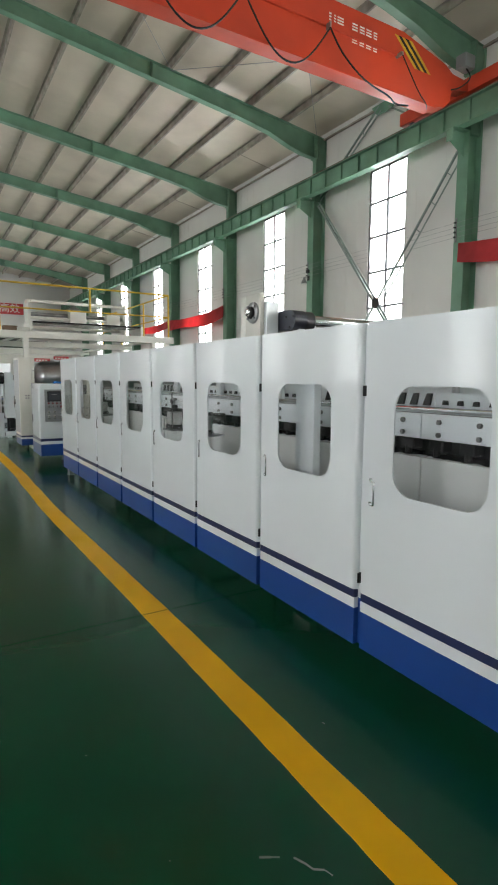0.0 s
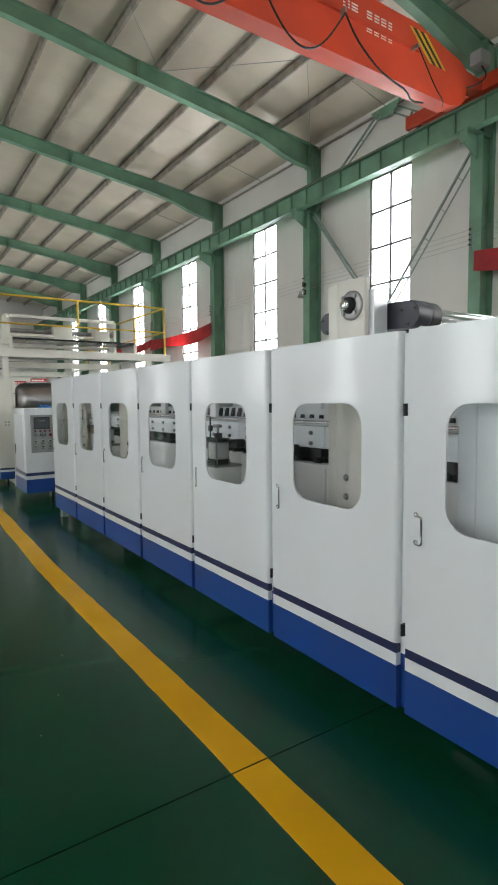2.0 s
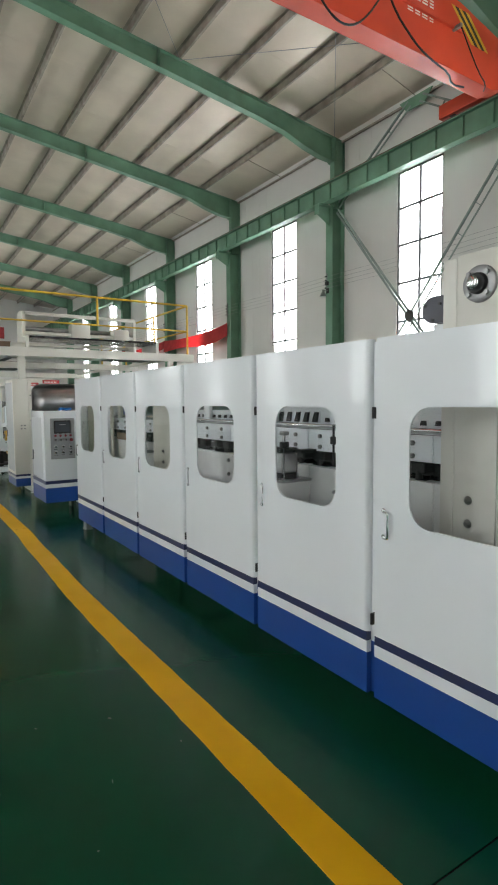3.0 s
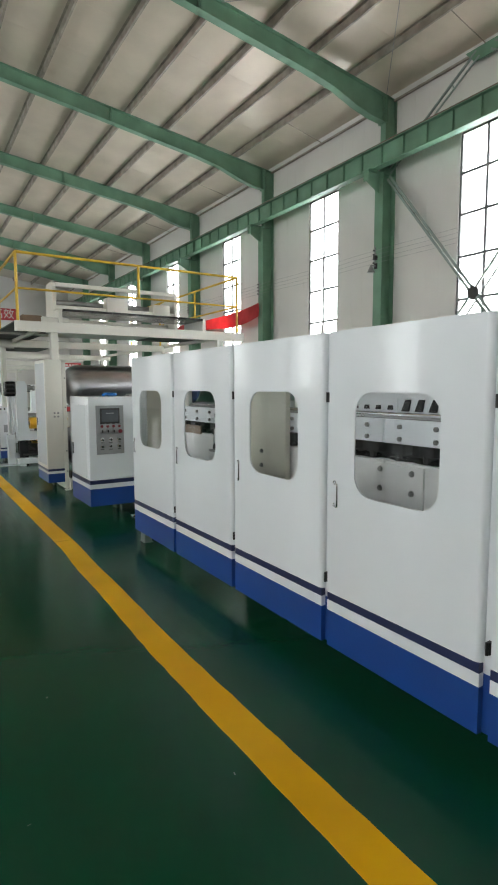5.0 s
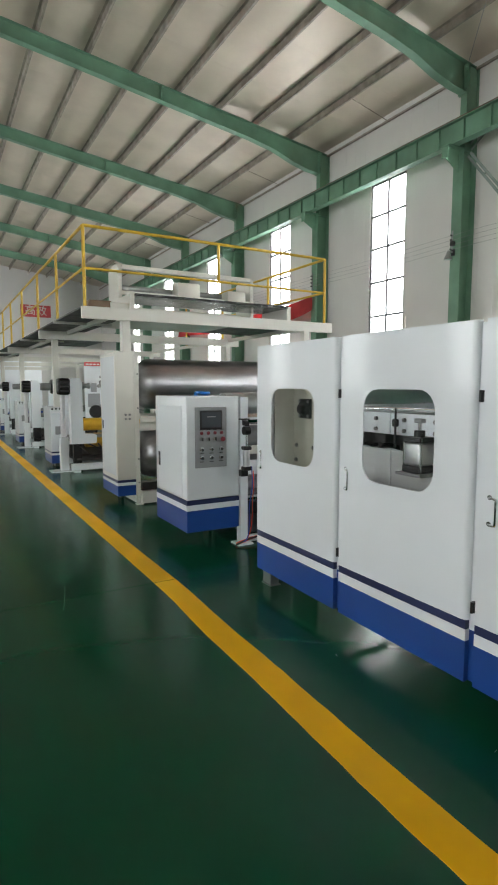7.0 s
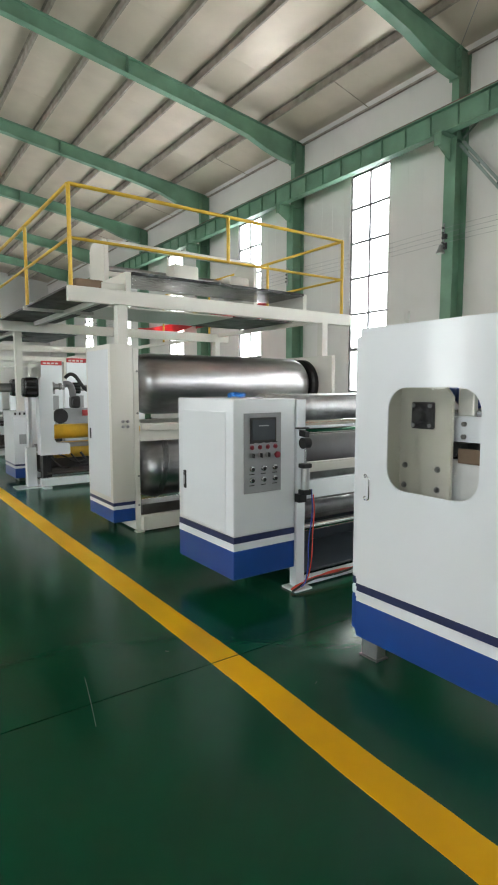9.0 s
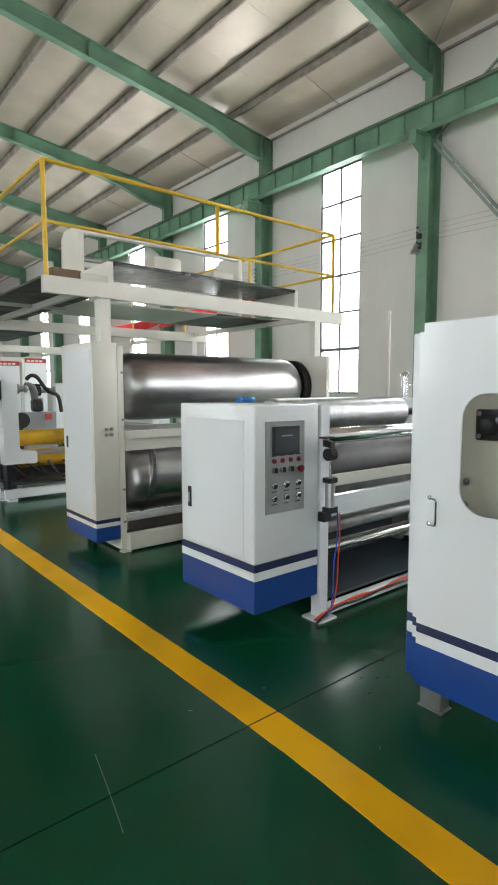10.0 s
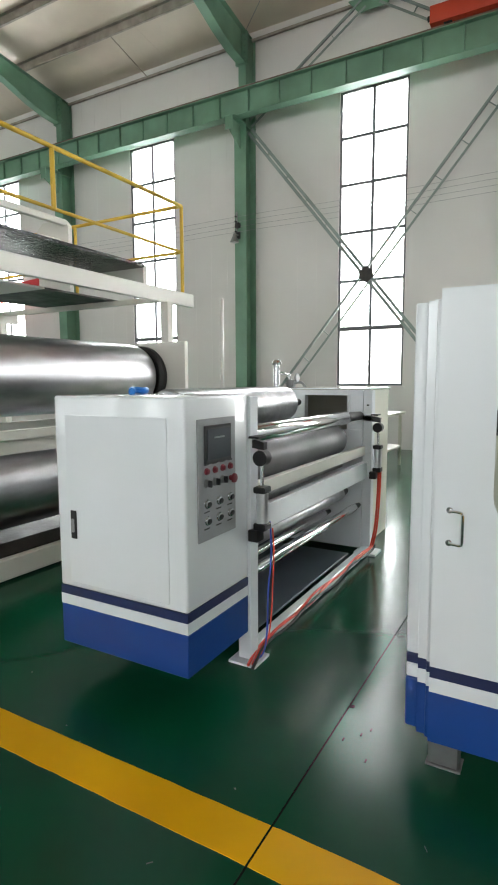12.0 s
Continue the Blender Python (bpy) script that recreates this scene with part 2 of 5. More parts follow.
def mesh_of(name, bm, material, smooth=True):
    me = bpy.data.meshes.new(name)
    bm.to_mesh(me)
    bm.free()
    me.materials.append(material)
    if smooth:
        me.set_sharp_from_angle(angle=radians(35))
        me.shade_smooth()
        me.set_sharp_from_angle(angle=radians(35))
    return me


def part(name, bm, material, parent, label=""):
    ob = new(name, mesh_of(name, bm, material))
    ob.parent = parent
    if parent is not None:
        ob.matrix_parent_inverse = Matrix()
    return tagged(ob, label)


def thing(name, label, category, group="", kind="", at=(0, 0, 0)):
    ob = new(name)
    ob.location = at
    ob.empty_display_size = 0.1
    return tagged(ob, label, category, group, kind)


def solid(name, bm, material, label, category, group="", kind=""):
    return tagged(part(name, bm, material, None), label, category, group, kind)


def rounded_rect(y0, y1, z0, z1, r, n=6):
    pts = []
    for cy, cz, a in ((y1 - r, z1 - r, 0), (y0 + r, z1 - r, 90), (y0 + r, z0 + r, 180), (y1 - r, z0 + r, 270)):
        for k in range(n + 1):
            u = radians(a + 90 * k / n)
            pts.append((cy + r * math.cos(u), cz + r * math.sin(u)))
    return pts

# ---- the hall ----
JOINTS = [3.441 + 6.306 * k for k in range(-3, 8)]
floor = thing("floor", "glossy dark green epoxy floor of the factory hall", "floor", kind="structure")
_edges = [Y0] + JOINTS + [Y1]
for _a, _b in zip(_edges, _edges[1:]):
    part("slab", box((-WALL, _a + 0.004, -0.2), (WALL, _b - 0.004, 0)), FLOOR, floor)
part("joint_bed", box((-WALL, Y0 + 0.02, -0.21), (WALL, Y1 - 0.02, -0.201)), JOINT, floor)
for _y in JOINTS:
    part("joint_filler", box((-WALL, _y - 0.004, -0.15), (WALL, _y + 0.004, -0.004)), JOINT, floor)
ground = solid("ground", box((-400, -400, -0.5), (400, 400, -0.22)), surface("outside ground", (0.25, 0.25, 0.24), 0.9), "pale ground outside the hall", "ground", kind="structure")


def painted_line():
    """The aisle line, painted by hand and slightly wandering."""
    bm = bm_new()
    knots = [(Y0 + 1, 1.21, 1.39), (0.5, 1.22, 1.392), (3.5, 1.224, 1.408), (6.8, 1.208, 1.395), (8.6, 1.245, 1.43), (9.6, 1.277, 1.462), (14, 1.272, 1.458), (Y1 - 2, 1.26, 1.45)]
    rows = []
    y = Y0 + 1
    while y < Y1 - 2:
        for p, q in zip(knots, knots[1:]):
            if p[0] <= y <= q[0]:
                u = (y - p[0]) / (q[0] - p[0])
                u = u * u * (3 - 2 * u)
                j = 0.0025
                rows.append((y, p[1] + (q[1] - p[1]) * u + random.uniform(-j, j), p[2] + (q[2] - p[2]) * u + random.uniform(-j, j)))
                break
        # the paint breaks at each floor joint
        gap = [g for g in JOINTS if y < g - 0.004 < y + 0.11]
        y = gap[0] - 0.004 if gap else (y + 0.008 if any(abs(y - g + 0.004) < 1e-6 for g in JOINTS) else y + 0.11)
    top = [[bm.verts.new((x, y, 0.002)) for x in (a, b)] for y, a, b in rows]
    low = [[bm.verts.new((x, y, 0.0)) for x in (a, b)] for y, a, b in rows]
    for i in range(len(rows) - 1):
        if any(rows[i][0] < g - 0.001 < rows[i + 1][0] for g in JOINTS):
            continue
        bm.faces.new((top[i][0], top[i][1], top[i + 1][1], top[i + 1][0]))
        bm.faces.new((low[i][0], top[i][0], top[i + 1][0], low[i + 1][0]))
        bm.faces.new((low[i][1], low[i + 1][1], top[i + 1][1], top[i][1]))
    return bm


solid("floor_line", painted_line(), LINE, "yellow aisle line painted on the green floor", "floor marking", kind="structure")


def long_wall(name, side):
    bm = bm_new()
    xa, xb = (WALL, WALL + 0.2) if side > 0 else (-WALL - 0.2, -WALL)
    edges = [Y0] + [e for y in WIN_Y for e in (y - WIN_W / 2, y + WIN_W / 2)] + [Y1]
    for k in range(0, len(edges), 2):
        add_box(bm, (xa, edges[k], 0), (xb, edges[k + 1], 10.4))
    for y in WIN_Y:
        add_box(bm, (xa, y - WIN_W / 2, 0), (xb, y + WIN_W / 2, WIN_Z0))
        add_box(bm, (xa, y - WIN_W / 2, WIN_Z1), (xb, y + WIN_W / 2, 10.4))
    # shallow ribs of the sandwich panels
    y = Y0 + 0.25
    xr = (WALL - 0.002, WALL) if side > 0 else (-WALL, -WALL + 0.002)
    while y < Y1:
        if all(abs(y - w) > WIN_W / 2 + 0.08 for w in WIN_Y):
            add_box(bm, (xr[0], y, 0), (xr[1], y + 0.02, 9.9))
        y += 0.5
    return solid(name, bm, WALLP, "off-white sandwich-panel wall with tall windows", "wall", kind="structure")


long_wall("wall_east", 1)
long_wall("wall_west", -1)
solid("wall_north", box((-WALL - 0.2, Y1, 0), (WALL + 0.2, Y1 + 0.2, 12.4)), WALLP, "off-white end wall of the hall", "wall", kind="structure")
solid("wall_south", box((-WALL - 0.2, Y0 - 0.2, 0), (WALL + 0.2, Y0, 12.4)), WALLP, "off-white end wall of the hall", "wall", kind="structure")

SLOPE = 0.1245


def purlin_z(x):
    """Height of the purlins' undersides, and of the rafters' tops."""
    return 9.82 + SLOPE * (12.4 - abs(x))


def roof():
    bm = bm_new()
    # sheets laid in strips with small laps, one mesh
    for s in (1, -1):
        for k in range(int((Y1 - Y0) / 1.0) + 1):
            ya, yb = Y0 + k, min(Y0 + k + 0.985, Y1)
            lift = 0.002 * (k % 2)
            vs = []
            for x, dz in ((0, 0.2), (WALL + 0.2, 0.2), (WALL + 0.2, 0.32), (0, 0.32)):
                vs.append([bm.verts.new((s * x, y, purlin_z(x) + dz + lift)) for y in (ya, yb + 0.03)])
            for i in range(4):
                j = (i + 1) % 4
                bm.faces.new((vs[i][0], vs[i][1], vs[j][1], vs[j][0]))
            bm.faces.new([v[0] for v in vs])
            bm.faces.new([v[1] for v in vs][::-1])
    bmesh.ops.recalc_face_normals(bm, faces=bm.faces)
    return solid("ceiling", bm, ROOFP, "pale foil-faced roof panels laid on steel purlins", "ceiling", kind="structure")


roof()
PURLINS = [10.87 - 1.367 * k for k in range(8)]


def purlin():
    bm = bm_new()
    add_box(bm, (-0.004, Y0, 0.0), (0.004, Y1, 0.196))
    add_box(bm, (-0.004, Y0, 0.0), (0.055, Y1, 0.004))
    add_box(bm, (-0.07, Y0, 0.190), (0.004, Y1, 0.196))
    add_box(bm, (0.05, Y0, 0.0), (0.055, Y1, 0.02))
    return bm


_pm = mesh_of("purlin", purlin(), GALV)
for s in (1, -1):
    for x in PURLINS:
        if x < 0.3:
            continue
        ob = new("purlin", _pm)
        ob.location = (s * x, 0, purlin_z(x) + 0.001)
        tagged(ob, "galvanised steel purlin under the roof sheets", "purlin", "roof purlins", "structure")


BOLT_ME = mesh_of("bolt", rod((-0.03, 0, 0), (0, 0, 0), 0.022, 6), GREEN)


for s in (1, -1):
    xa, xb = sorted((s * 12.40, s * 12.46))
    tagged(part("eave_angle", box((xa, Y0, 9.745), (xb, Y1, 9.80)), GALV, None), "dark steel angle along the top of the wall", "eave angle", kind="structure")


def sag_rods(s):
    """Thin diagonal rods tying the last purlin to the eave, one a bay."""
    for y in WIN_Y:
        bm = rod((s * 10.9, y - 0.06, purlin_z(10.9) + 0.03), (s * 12.42, y + 0.04, 9.80), 0.012, 8)
        tagged(part("sag_rod", bm, GALV, None), "thin steel tie rod between roof purlin and eave", "tie rod", "roof tie rods", "structure")


sag_rods(1)
sag_rods(-1)


def portal_half(y, side):
    """Half of one green portal frame: column, haunched rafter, crane bracket."""
    t = thing("portal_frame", "green-painted steel column and haunched rafter", "steel frame", "portal frames")
    s = side
    w = 0.16

    def B(lo, hi):
        a, b = sorted((s * lo[0], s * hi[0]))
        return (a, lo[1], lo[2]), (b, hi[1], hi[2])
    part("inner_flange", box(*B((11.98, y - w, 0.02), (12.0, y + w, 7.70))), GREEN, t)
    part("outer_flange", box(*B((12.46, y - w, 0.02), (12.48, y + w, 9.79))), GREEN, t)
    part("web", box(*B((12.0, y - 0.006, 0.02), (12.46, y + 0.006, 7.70))), GREEN, t)
    part("upper_column", box(*B((12.10, y - 0.10, 7.7005), (12.455, y + 0.10, 9.78))), GREEN, t)
    part("base_plate", box(*B((11.9, y - 0.22, 0.0), (12.49, y + 0.22, 0.02))), GREEN, t)
    # rafter web and flanges
    xs = [12.10, 11.6, 11.0, 10.2, 9.3, 0.0]
    low = [9.13, 9.17, 9.30, 9.56, 9.73, purlin_z(0) - 0.38]
    bm = bm_new()
    top = [(s * 12.46, purlin_z(12.46)), (0, purlin_z(0))]
    outline = [(s * x, z) for x, z in zip(xs, low)] + [(0, purlin_z(0) - 0.012), (s * 12.46, purlin_z(12.46) - 0.012), (s * 12.46, 9.14)]
    web = prism(outline, "y", y - 0.006, y + 0.006)
    me = bpy.data.meshes.new("tmp")
    web.to_mesh(me)
    web.free()
    bm.from_mesh(me)
    bpy.data.meshes.remove(me)
    pts = list(zip(xs, low))
    for (xa, za), (xb, zb) in zip(pts, pts[1:]):
        vs = [bm.verts.new((s * x, y + dy, z + dz)) for x, z in ((xa, za), (xb, zb)) for dy in (-0.11, 0.11) for dz in (-0.014, 0)]
        for f in ((0, 1, 3, 2), (4, 6, 7, 5), (0, 4, 5, 1), (2, 3, 7, 6), (1, 5, 7, 3), (0, 2, 6, 4)):
            bm.faces.new([vs[i] for i in f])
    za, zb = purlin_z(12.46), purlin_z(0)
    vs = [bm.verts.new((s * x, y + dy, z + dz)) for x, z in ((12.46, za), (0, zb)) for dy in (-0.11, 0.11) for dz in (-0.012, 0)]
    for f in ((0, 1, 3, 2), (4, 6, 7, 5), (0, 4, 5, 1), (2, 3, 7, 6), (1, 5, 7, 3), (0, 2, 6, 4)):
        bm.faces.new([vs[i] for i in f])
    add_box(bm, *B((12.105, y - w, 9.10), (12.125, y + w, 9.82)))
    add_box(bm, *B((12.06, y - w, 9.10), (12.075, y + w, 9.82)))
    bmesh.ops.recalc_face_normals(bm, faces=bm.faces)
    part("rafter", bm, GREEN, t)
    zs = purlin_z(6.2)
    part("splice_plate", box(*B((6.17, y - 0.12, zs - 0.46), (6.185, y + 0.12, zs - 0.014))), GREEN, t)
    part("splice_plate", box(*B((6.20, y - 0.12, zs - 0.46), (6.215, y + 0.12, zs - 0.014))), GREEN, t)
    # bolts of the end plate
    if s > 0:
        for z in (9.2, 9.34, 9.48, 9.62, 9.75):
            for dy in (-0.1, 0.1):
                ob = new("bolt", BOLT_ME)
                ob.parent, ob.location = t, (12.06, y + dy, z)
    # crane bracket
    o = [(s * 11.98, 7.15), (s * 11.48, 7.42), (s * 11.48, 7.70), (s * 11.98, 7.70)]
    br = prism(o, "y", y - 0.01, y + 0.01)
    add_box(br, *B((11.44, y - 0.15, 7.70), (12.02, y + 0.15, 7.72)))
    add_box(br, *B((11.46, y - 0.10, 7.42), (11.48, y + 0.10, 7.70)))
    part("crane_bracket", br, GREEN, t)
    return t


for y in FRAMES:
    portal_half(y, 1)
    portal_half(y, -1)


def crane_beam(s):
    t = thing("crane_runway_beam", "green steel crane beam with web stiffeners and rusty rail", "crane beam", kind="structure")
    bm = bm_new()
    x = s * 11.68
    add_box(bm, (x - 0.12, Y0, 7.725), (x + 0.12, Y1, 7.745))
    add_box(bm, (x - 0.12, Y0, 8.265), (x + 0.12, Y1, 8.285))
    add_box(bm, (x - 0.006, Y0, 7.745), (x + 0.006, Y1, 8.265))
    part("girder", bm, GREEN, t)
    y = Y0 + 0.4
    me = mesh_of("stiffener", box((-0.07, -0.005, 7.745), (0.07, 0.005, 8.265)), GREEN)
    while y < Y1:
        ob = new("stiffener", me)
        ob.parent, ob.location = t, (x, y, 0)
        y += BAY / 8
    part("rail", box((x - 0.045, Y0, 8.285), (x + 0.045, Y1, 8.36)), RAIL, t, "rusty crane rail")


crane_beam(1)
crane_beam(-1)


def window(n, x, y, s):
    t = thing("window_%d" % n, "tall window with grey bars and bright panes", "window", "tall hall windows", "structure")
    y0, y1 = y - WIN_W / 2, y + WIN_W / 2
    xi, xo = x + s * 0.03, x + s * 0.09
    a, b = sorted((xi, xo))
    fm = surf_frame
    bm = bm_new()
    for lo, hi in (((a, y0, WIN_Z0), (b, y0 + 0.05, WIN_Z1)), ((a, y1 - 0.05, WIN_Z0), (b, y1, WIN_Z1)),
                   ((a, y0 + 0.05, WIN_Z0), (b, y1 - 0.05, WIN_Z0 + 0.05)), ((a, y0 + 0.05, WIN_Z1 - 0.05), (b, y1 - 0.05, WIN_Z1))):
        add_box(bm, lo, hi)
    part("window_frame", bm, fm, t)
    part("mullion", box((a, y - 0.03, WIN_Z0 + 0.05), (b, y + 0.03, WIN_Z1 - 0.05)), fm, t)
    rows = [WIN_Z0 + 0.05, 2.79, 3.88, 4.97, 6.04, 7.07, WIN_Z1 - 0.05]
    for k, z in enumerate(rows[1:-1]):
        h = 0.05 if k == 0 else 0.03
        for ya, yb in ((y0 + 0.05, y - 0.03), (y + 0.03, y1 - 0.05)):
            part("glazing_bar", box((a + 0.004, ya, z - h), (b - 0.004, yb, z + h)), fm, t)
    c = (a + b) / 2
    for za, zb in zip(rows, rows[1:]):
        for ya, yb in ((y0 + 0.05, y - 0.03), (y + 0.03, y1 - 0.05)):
            p = part("pane", box((c - 0.003, ya, za), (c + 0.003, yb, zb)), GLASS, t)
            p.visible_shadow = False
    part("window_sill", box((min(x, x - s * 0.05), y0 - 0.05, WIN_Z0 - 0.03), (max(x, x - s * 0.05), y1 + 0.05, WIN_Z0)), WALLP, t)


surf_frame = surface("grey aluminium window frame", (0.14, 0.14, 0.145), 0.5, metal=0.2)
_n = 0
for _y in WIN_Y:
    _n += 1
    window(_n, WALL, _y, 1)
for _y in WIN_Y:
    _n += 1
    window(_n, -WALL, _y, -1)

# ---- the enclosed machine line ----
DOOR, TOP, BOT = 1.025, 1.895, 0.138
SEAM_END = 9.332
FACE = 2.0


def ring_panel(x0, x1, outer, hole, rim):
    """A panel in a plane of constant x with a hole through it."""
    bm = bm_new()
    n = len(hole)
    ys, zs = [p[0] for p in outer], [p[1] for p in outer]
    y0, y1, z0, z1 = min(ys), max(ys), min(zs), max(zs)
    cy, cz = sum(p[0] for p in hole) / n, sum(p[1] for p in hole) / n

    def outward(p):
        # the outer rectangle's point along the ray from the hole's centre
        dy, dz = p[0] - cy, p[1] - cz
        k = min(((y1 - cy) / dy if dy > 0 else (y0 - cy) / dy) if abs(dy) > 1e-9 else 1e9,
                ((z1 - cz) / dz if dz > 0 else (z0 - cz) / dz) if abs(dz) > 1e-9 else 1e9)
        return (cy + dy * k, cz + dz * k)
    ring = list(hole)
    out = [outward(p) for p in ring]
    # snap the nearest point to each corner
    for c in ((y0, z0), (y0, z1), (y1, z0), (y1, z1)):
        i = min(range(n), key=lambda k: (out[k][0] - c[0]) ** 2 + (out[k][1] - c[1]) ** 2)
        out[i] = c
    for x, flip in ((x0, False), (x1, True)):
        H, O = [bm.verts.new((x, *p)) for p in ring], [bm.verts.new((x, *p)) for p in out]
        for i in range(n):
            j = (i + 1) % n
            f = (H[i], H[j], O[j], O[i])
            bm.faces.new(f[::-1] if flip else f)
        if not flip:
            H0, O0 = H, O
    for i in range(n):
        j = (i + 1) % n
        bm.faces.new((H0[i], H[i], H[j], H0[j]))
        bm.faces.new((O0[i], O0[j], O[j], O[i]))
    bmesh.ops.recalc_face_normals(bm, faces=bm.faces)
    return bm


def enclosure_bay():
    """One bay of the white housing, its high-y seam at y = 0: door, kick panel, posts, top rail."""
    t = thing("machine_housing_bay", "white enamelled machine housing door with round-cornered window and blue skirt", "machine housing", "machine housing bays")
    w = DOOR
    y0, y1 = -w + 0.045, -0.004
    hole = rounded_rect(-0.745, -0.205, 1.032, 1.571, 0.115)
    door = part("door", ring_panel(FACE, FACE + 0.008, [(y0 + 0.03, 0.45), (y1, TOP)], hole, 0), WHITE, t)
    part("edge_roll", turned((FACE + 0.03, y0 + 0.031, 0.45), "z", [(0, 0.0298), (TOP - 0.45, 0.0298)], 24), WHITE, door)
    part("stripe", box((FACE + 0.001, y0 + 0.004, 0.405), (FACE + 0.03, y1, 0.4495)), NAVY, door, "dark navy stripe")
    part("band", box((FACE, y0 + 0.002, 0.346), (FACE + 0.03, y1, 0.4045)), WHITE, door)
    part("kick_panel", box((FACE + 0.001, y0 + 0.002, BOT), (FACE + 0.03, y1, 0.3455)), BLUE, door, "royal blue skirt panel")
    gl = part("window_pane", prism(rounded_rect(-0.757, -0.193, 1.02, 1.583, 0.12), "x", FACE + 0.0085, FACE + 0.0115), ACRYLIC, door, "clear acrylic pane")
    gl.visible_shadow = False
    hb = tube([(FACE, -0.058, 0.955), (FACE - 0.012, -0.062, 0.955), (FACE - 0.026, -0.098, 0.955), (FACE - 0.028, -0.106, 0.958), (FACE - 0.028, -0.108, 0.966), (FACE - 0.028, -0.108, 1.069), (FACE - 0.028, -0.106, 1.077), (FACE - 0.026, -0.098, 1.08), (FACE - 0.012, -0.062, 1.08), (FACE, -0.058, 1.08)], 0.0058, 8, 0)
    part("handle", hb, CHROME, door, "bent chrome pull handle")
    for z in (0.955, 1.08):
        part("rosette", rod((FACE - 0.004, -0.058, z), (FACE, -0.058, z), 0.012, 12), CHROME, door)
    for z in (0.50, 1.515):
        bm = box((FACE + 0.004, -w + 0.004, z), (FACE + 0.03, -w + 0.026, z + 0.055), 0.003)
        add_rod(bm, (FACE + 0.001, -w + 0.016, z), (FACE + 0.001, -w + 0.016, z + 0.055), 0.007, 10)
        part("hinge", bm, BLACK, t)
    # frame behind the door
    part("post", box((FACE + 0.034, -w - 0.03, 0.16), (FACE + 0.09, -w + 0.07, TOP - 0.01), 0.004), WHITE, t)
    part("skirt_post", box((FACE + 0.0315, -w - 0.002, BOT + 0.002), (FACE + 0.0335, -w + 0.06, 0.40)), BLUE, t)
    part("top_rail", box((FACE + 0.034, -w + 0.075, TOP - 0.06), (FACE + 0.09, -0.035, TOP - 0.004)), WHITE, t)
    part("bottom_rail", box((FACE + 0.034, -w + 0.075, 0.16), (FACE + 0.09, -0.035, 0.24)), WHITE, t)
    part("tie_bracket", box((FACE + 0.088, -w - 0.02, 0.18), (2.4325, -w + 0.03, 0.21)), DARK, t)
    return t


bay0 = enclosure_bay()
bay0.location = (0, SEAM_END, 0)
for k in range(1, 12):
    copy_thing(bay0, pose(0, SEAM_END - DOOR * k, 0))



# ---- inside the machine housing ----
MY0 = SEAM_END - 12 * DOOR
frame_t = thing("tenter_machine", "white steel machine bed with bolted clamp beams and grey lower panels", "machine")
PLATE_X = 2.43


def crumpled(x, ya, yb):
    """A crumpled strip of plastic film lying in the chain channel."""
    bm = bm_new()
    rows = []
    for i in range(31):
        y = ya + (yb - ya) * i / 30
        h = random.uniform(0.006, 0.026)
        rows.append([bm.verts.new((x + 0.004 + 0.025 * k + random.uniform(-0.008, 0.008), y, 1.168 + h * (k % 2) + random.uniform(0, 0.012))) for k in range(4)])
    for A, B in zip(rows, rows[1:]):
        for k in range(3):
            bm.faces.new((A[k], B[k], B[k + 1], A[k + 1]))
    return bm


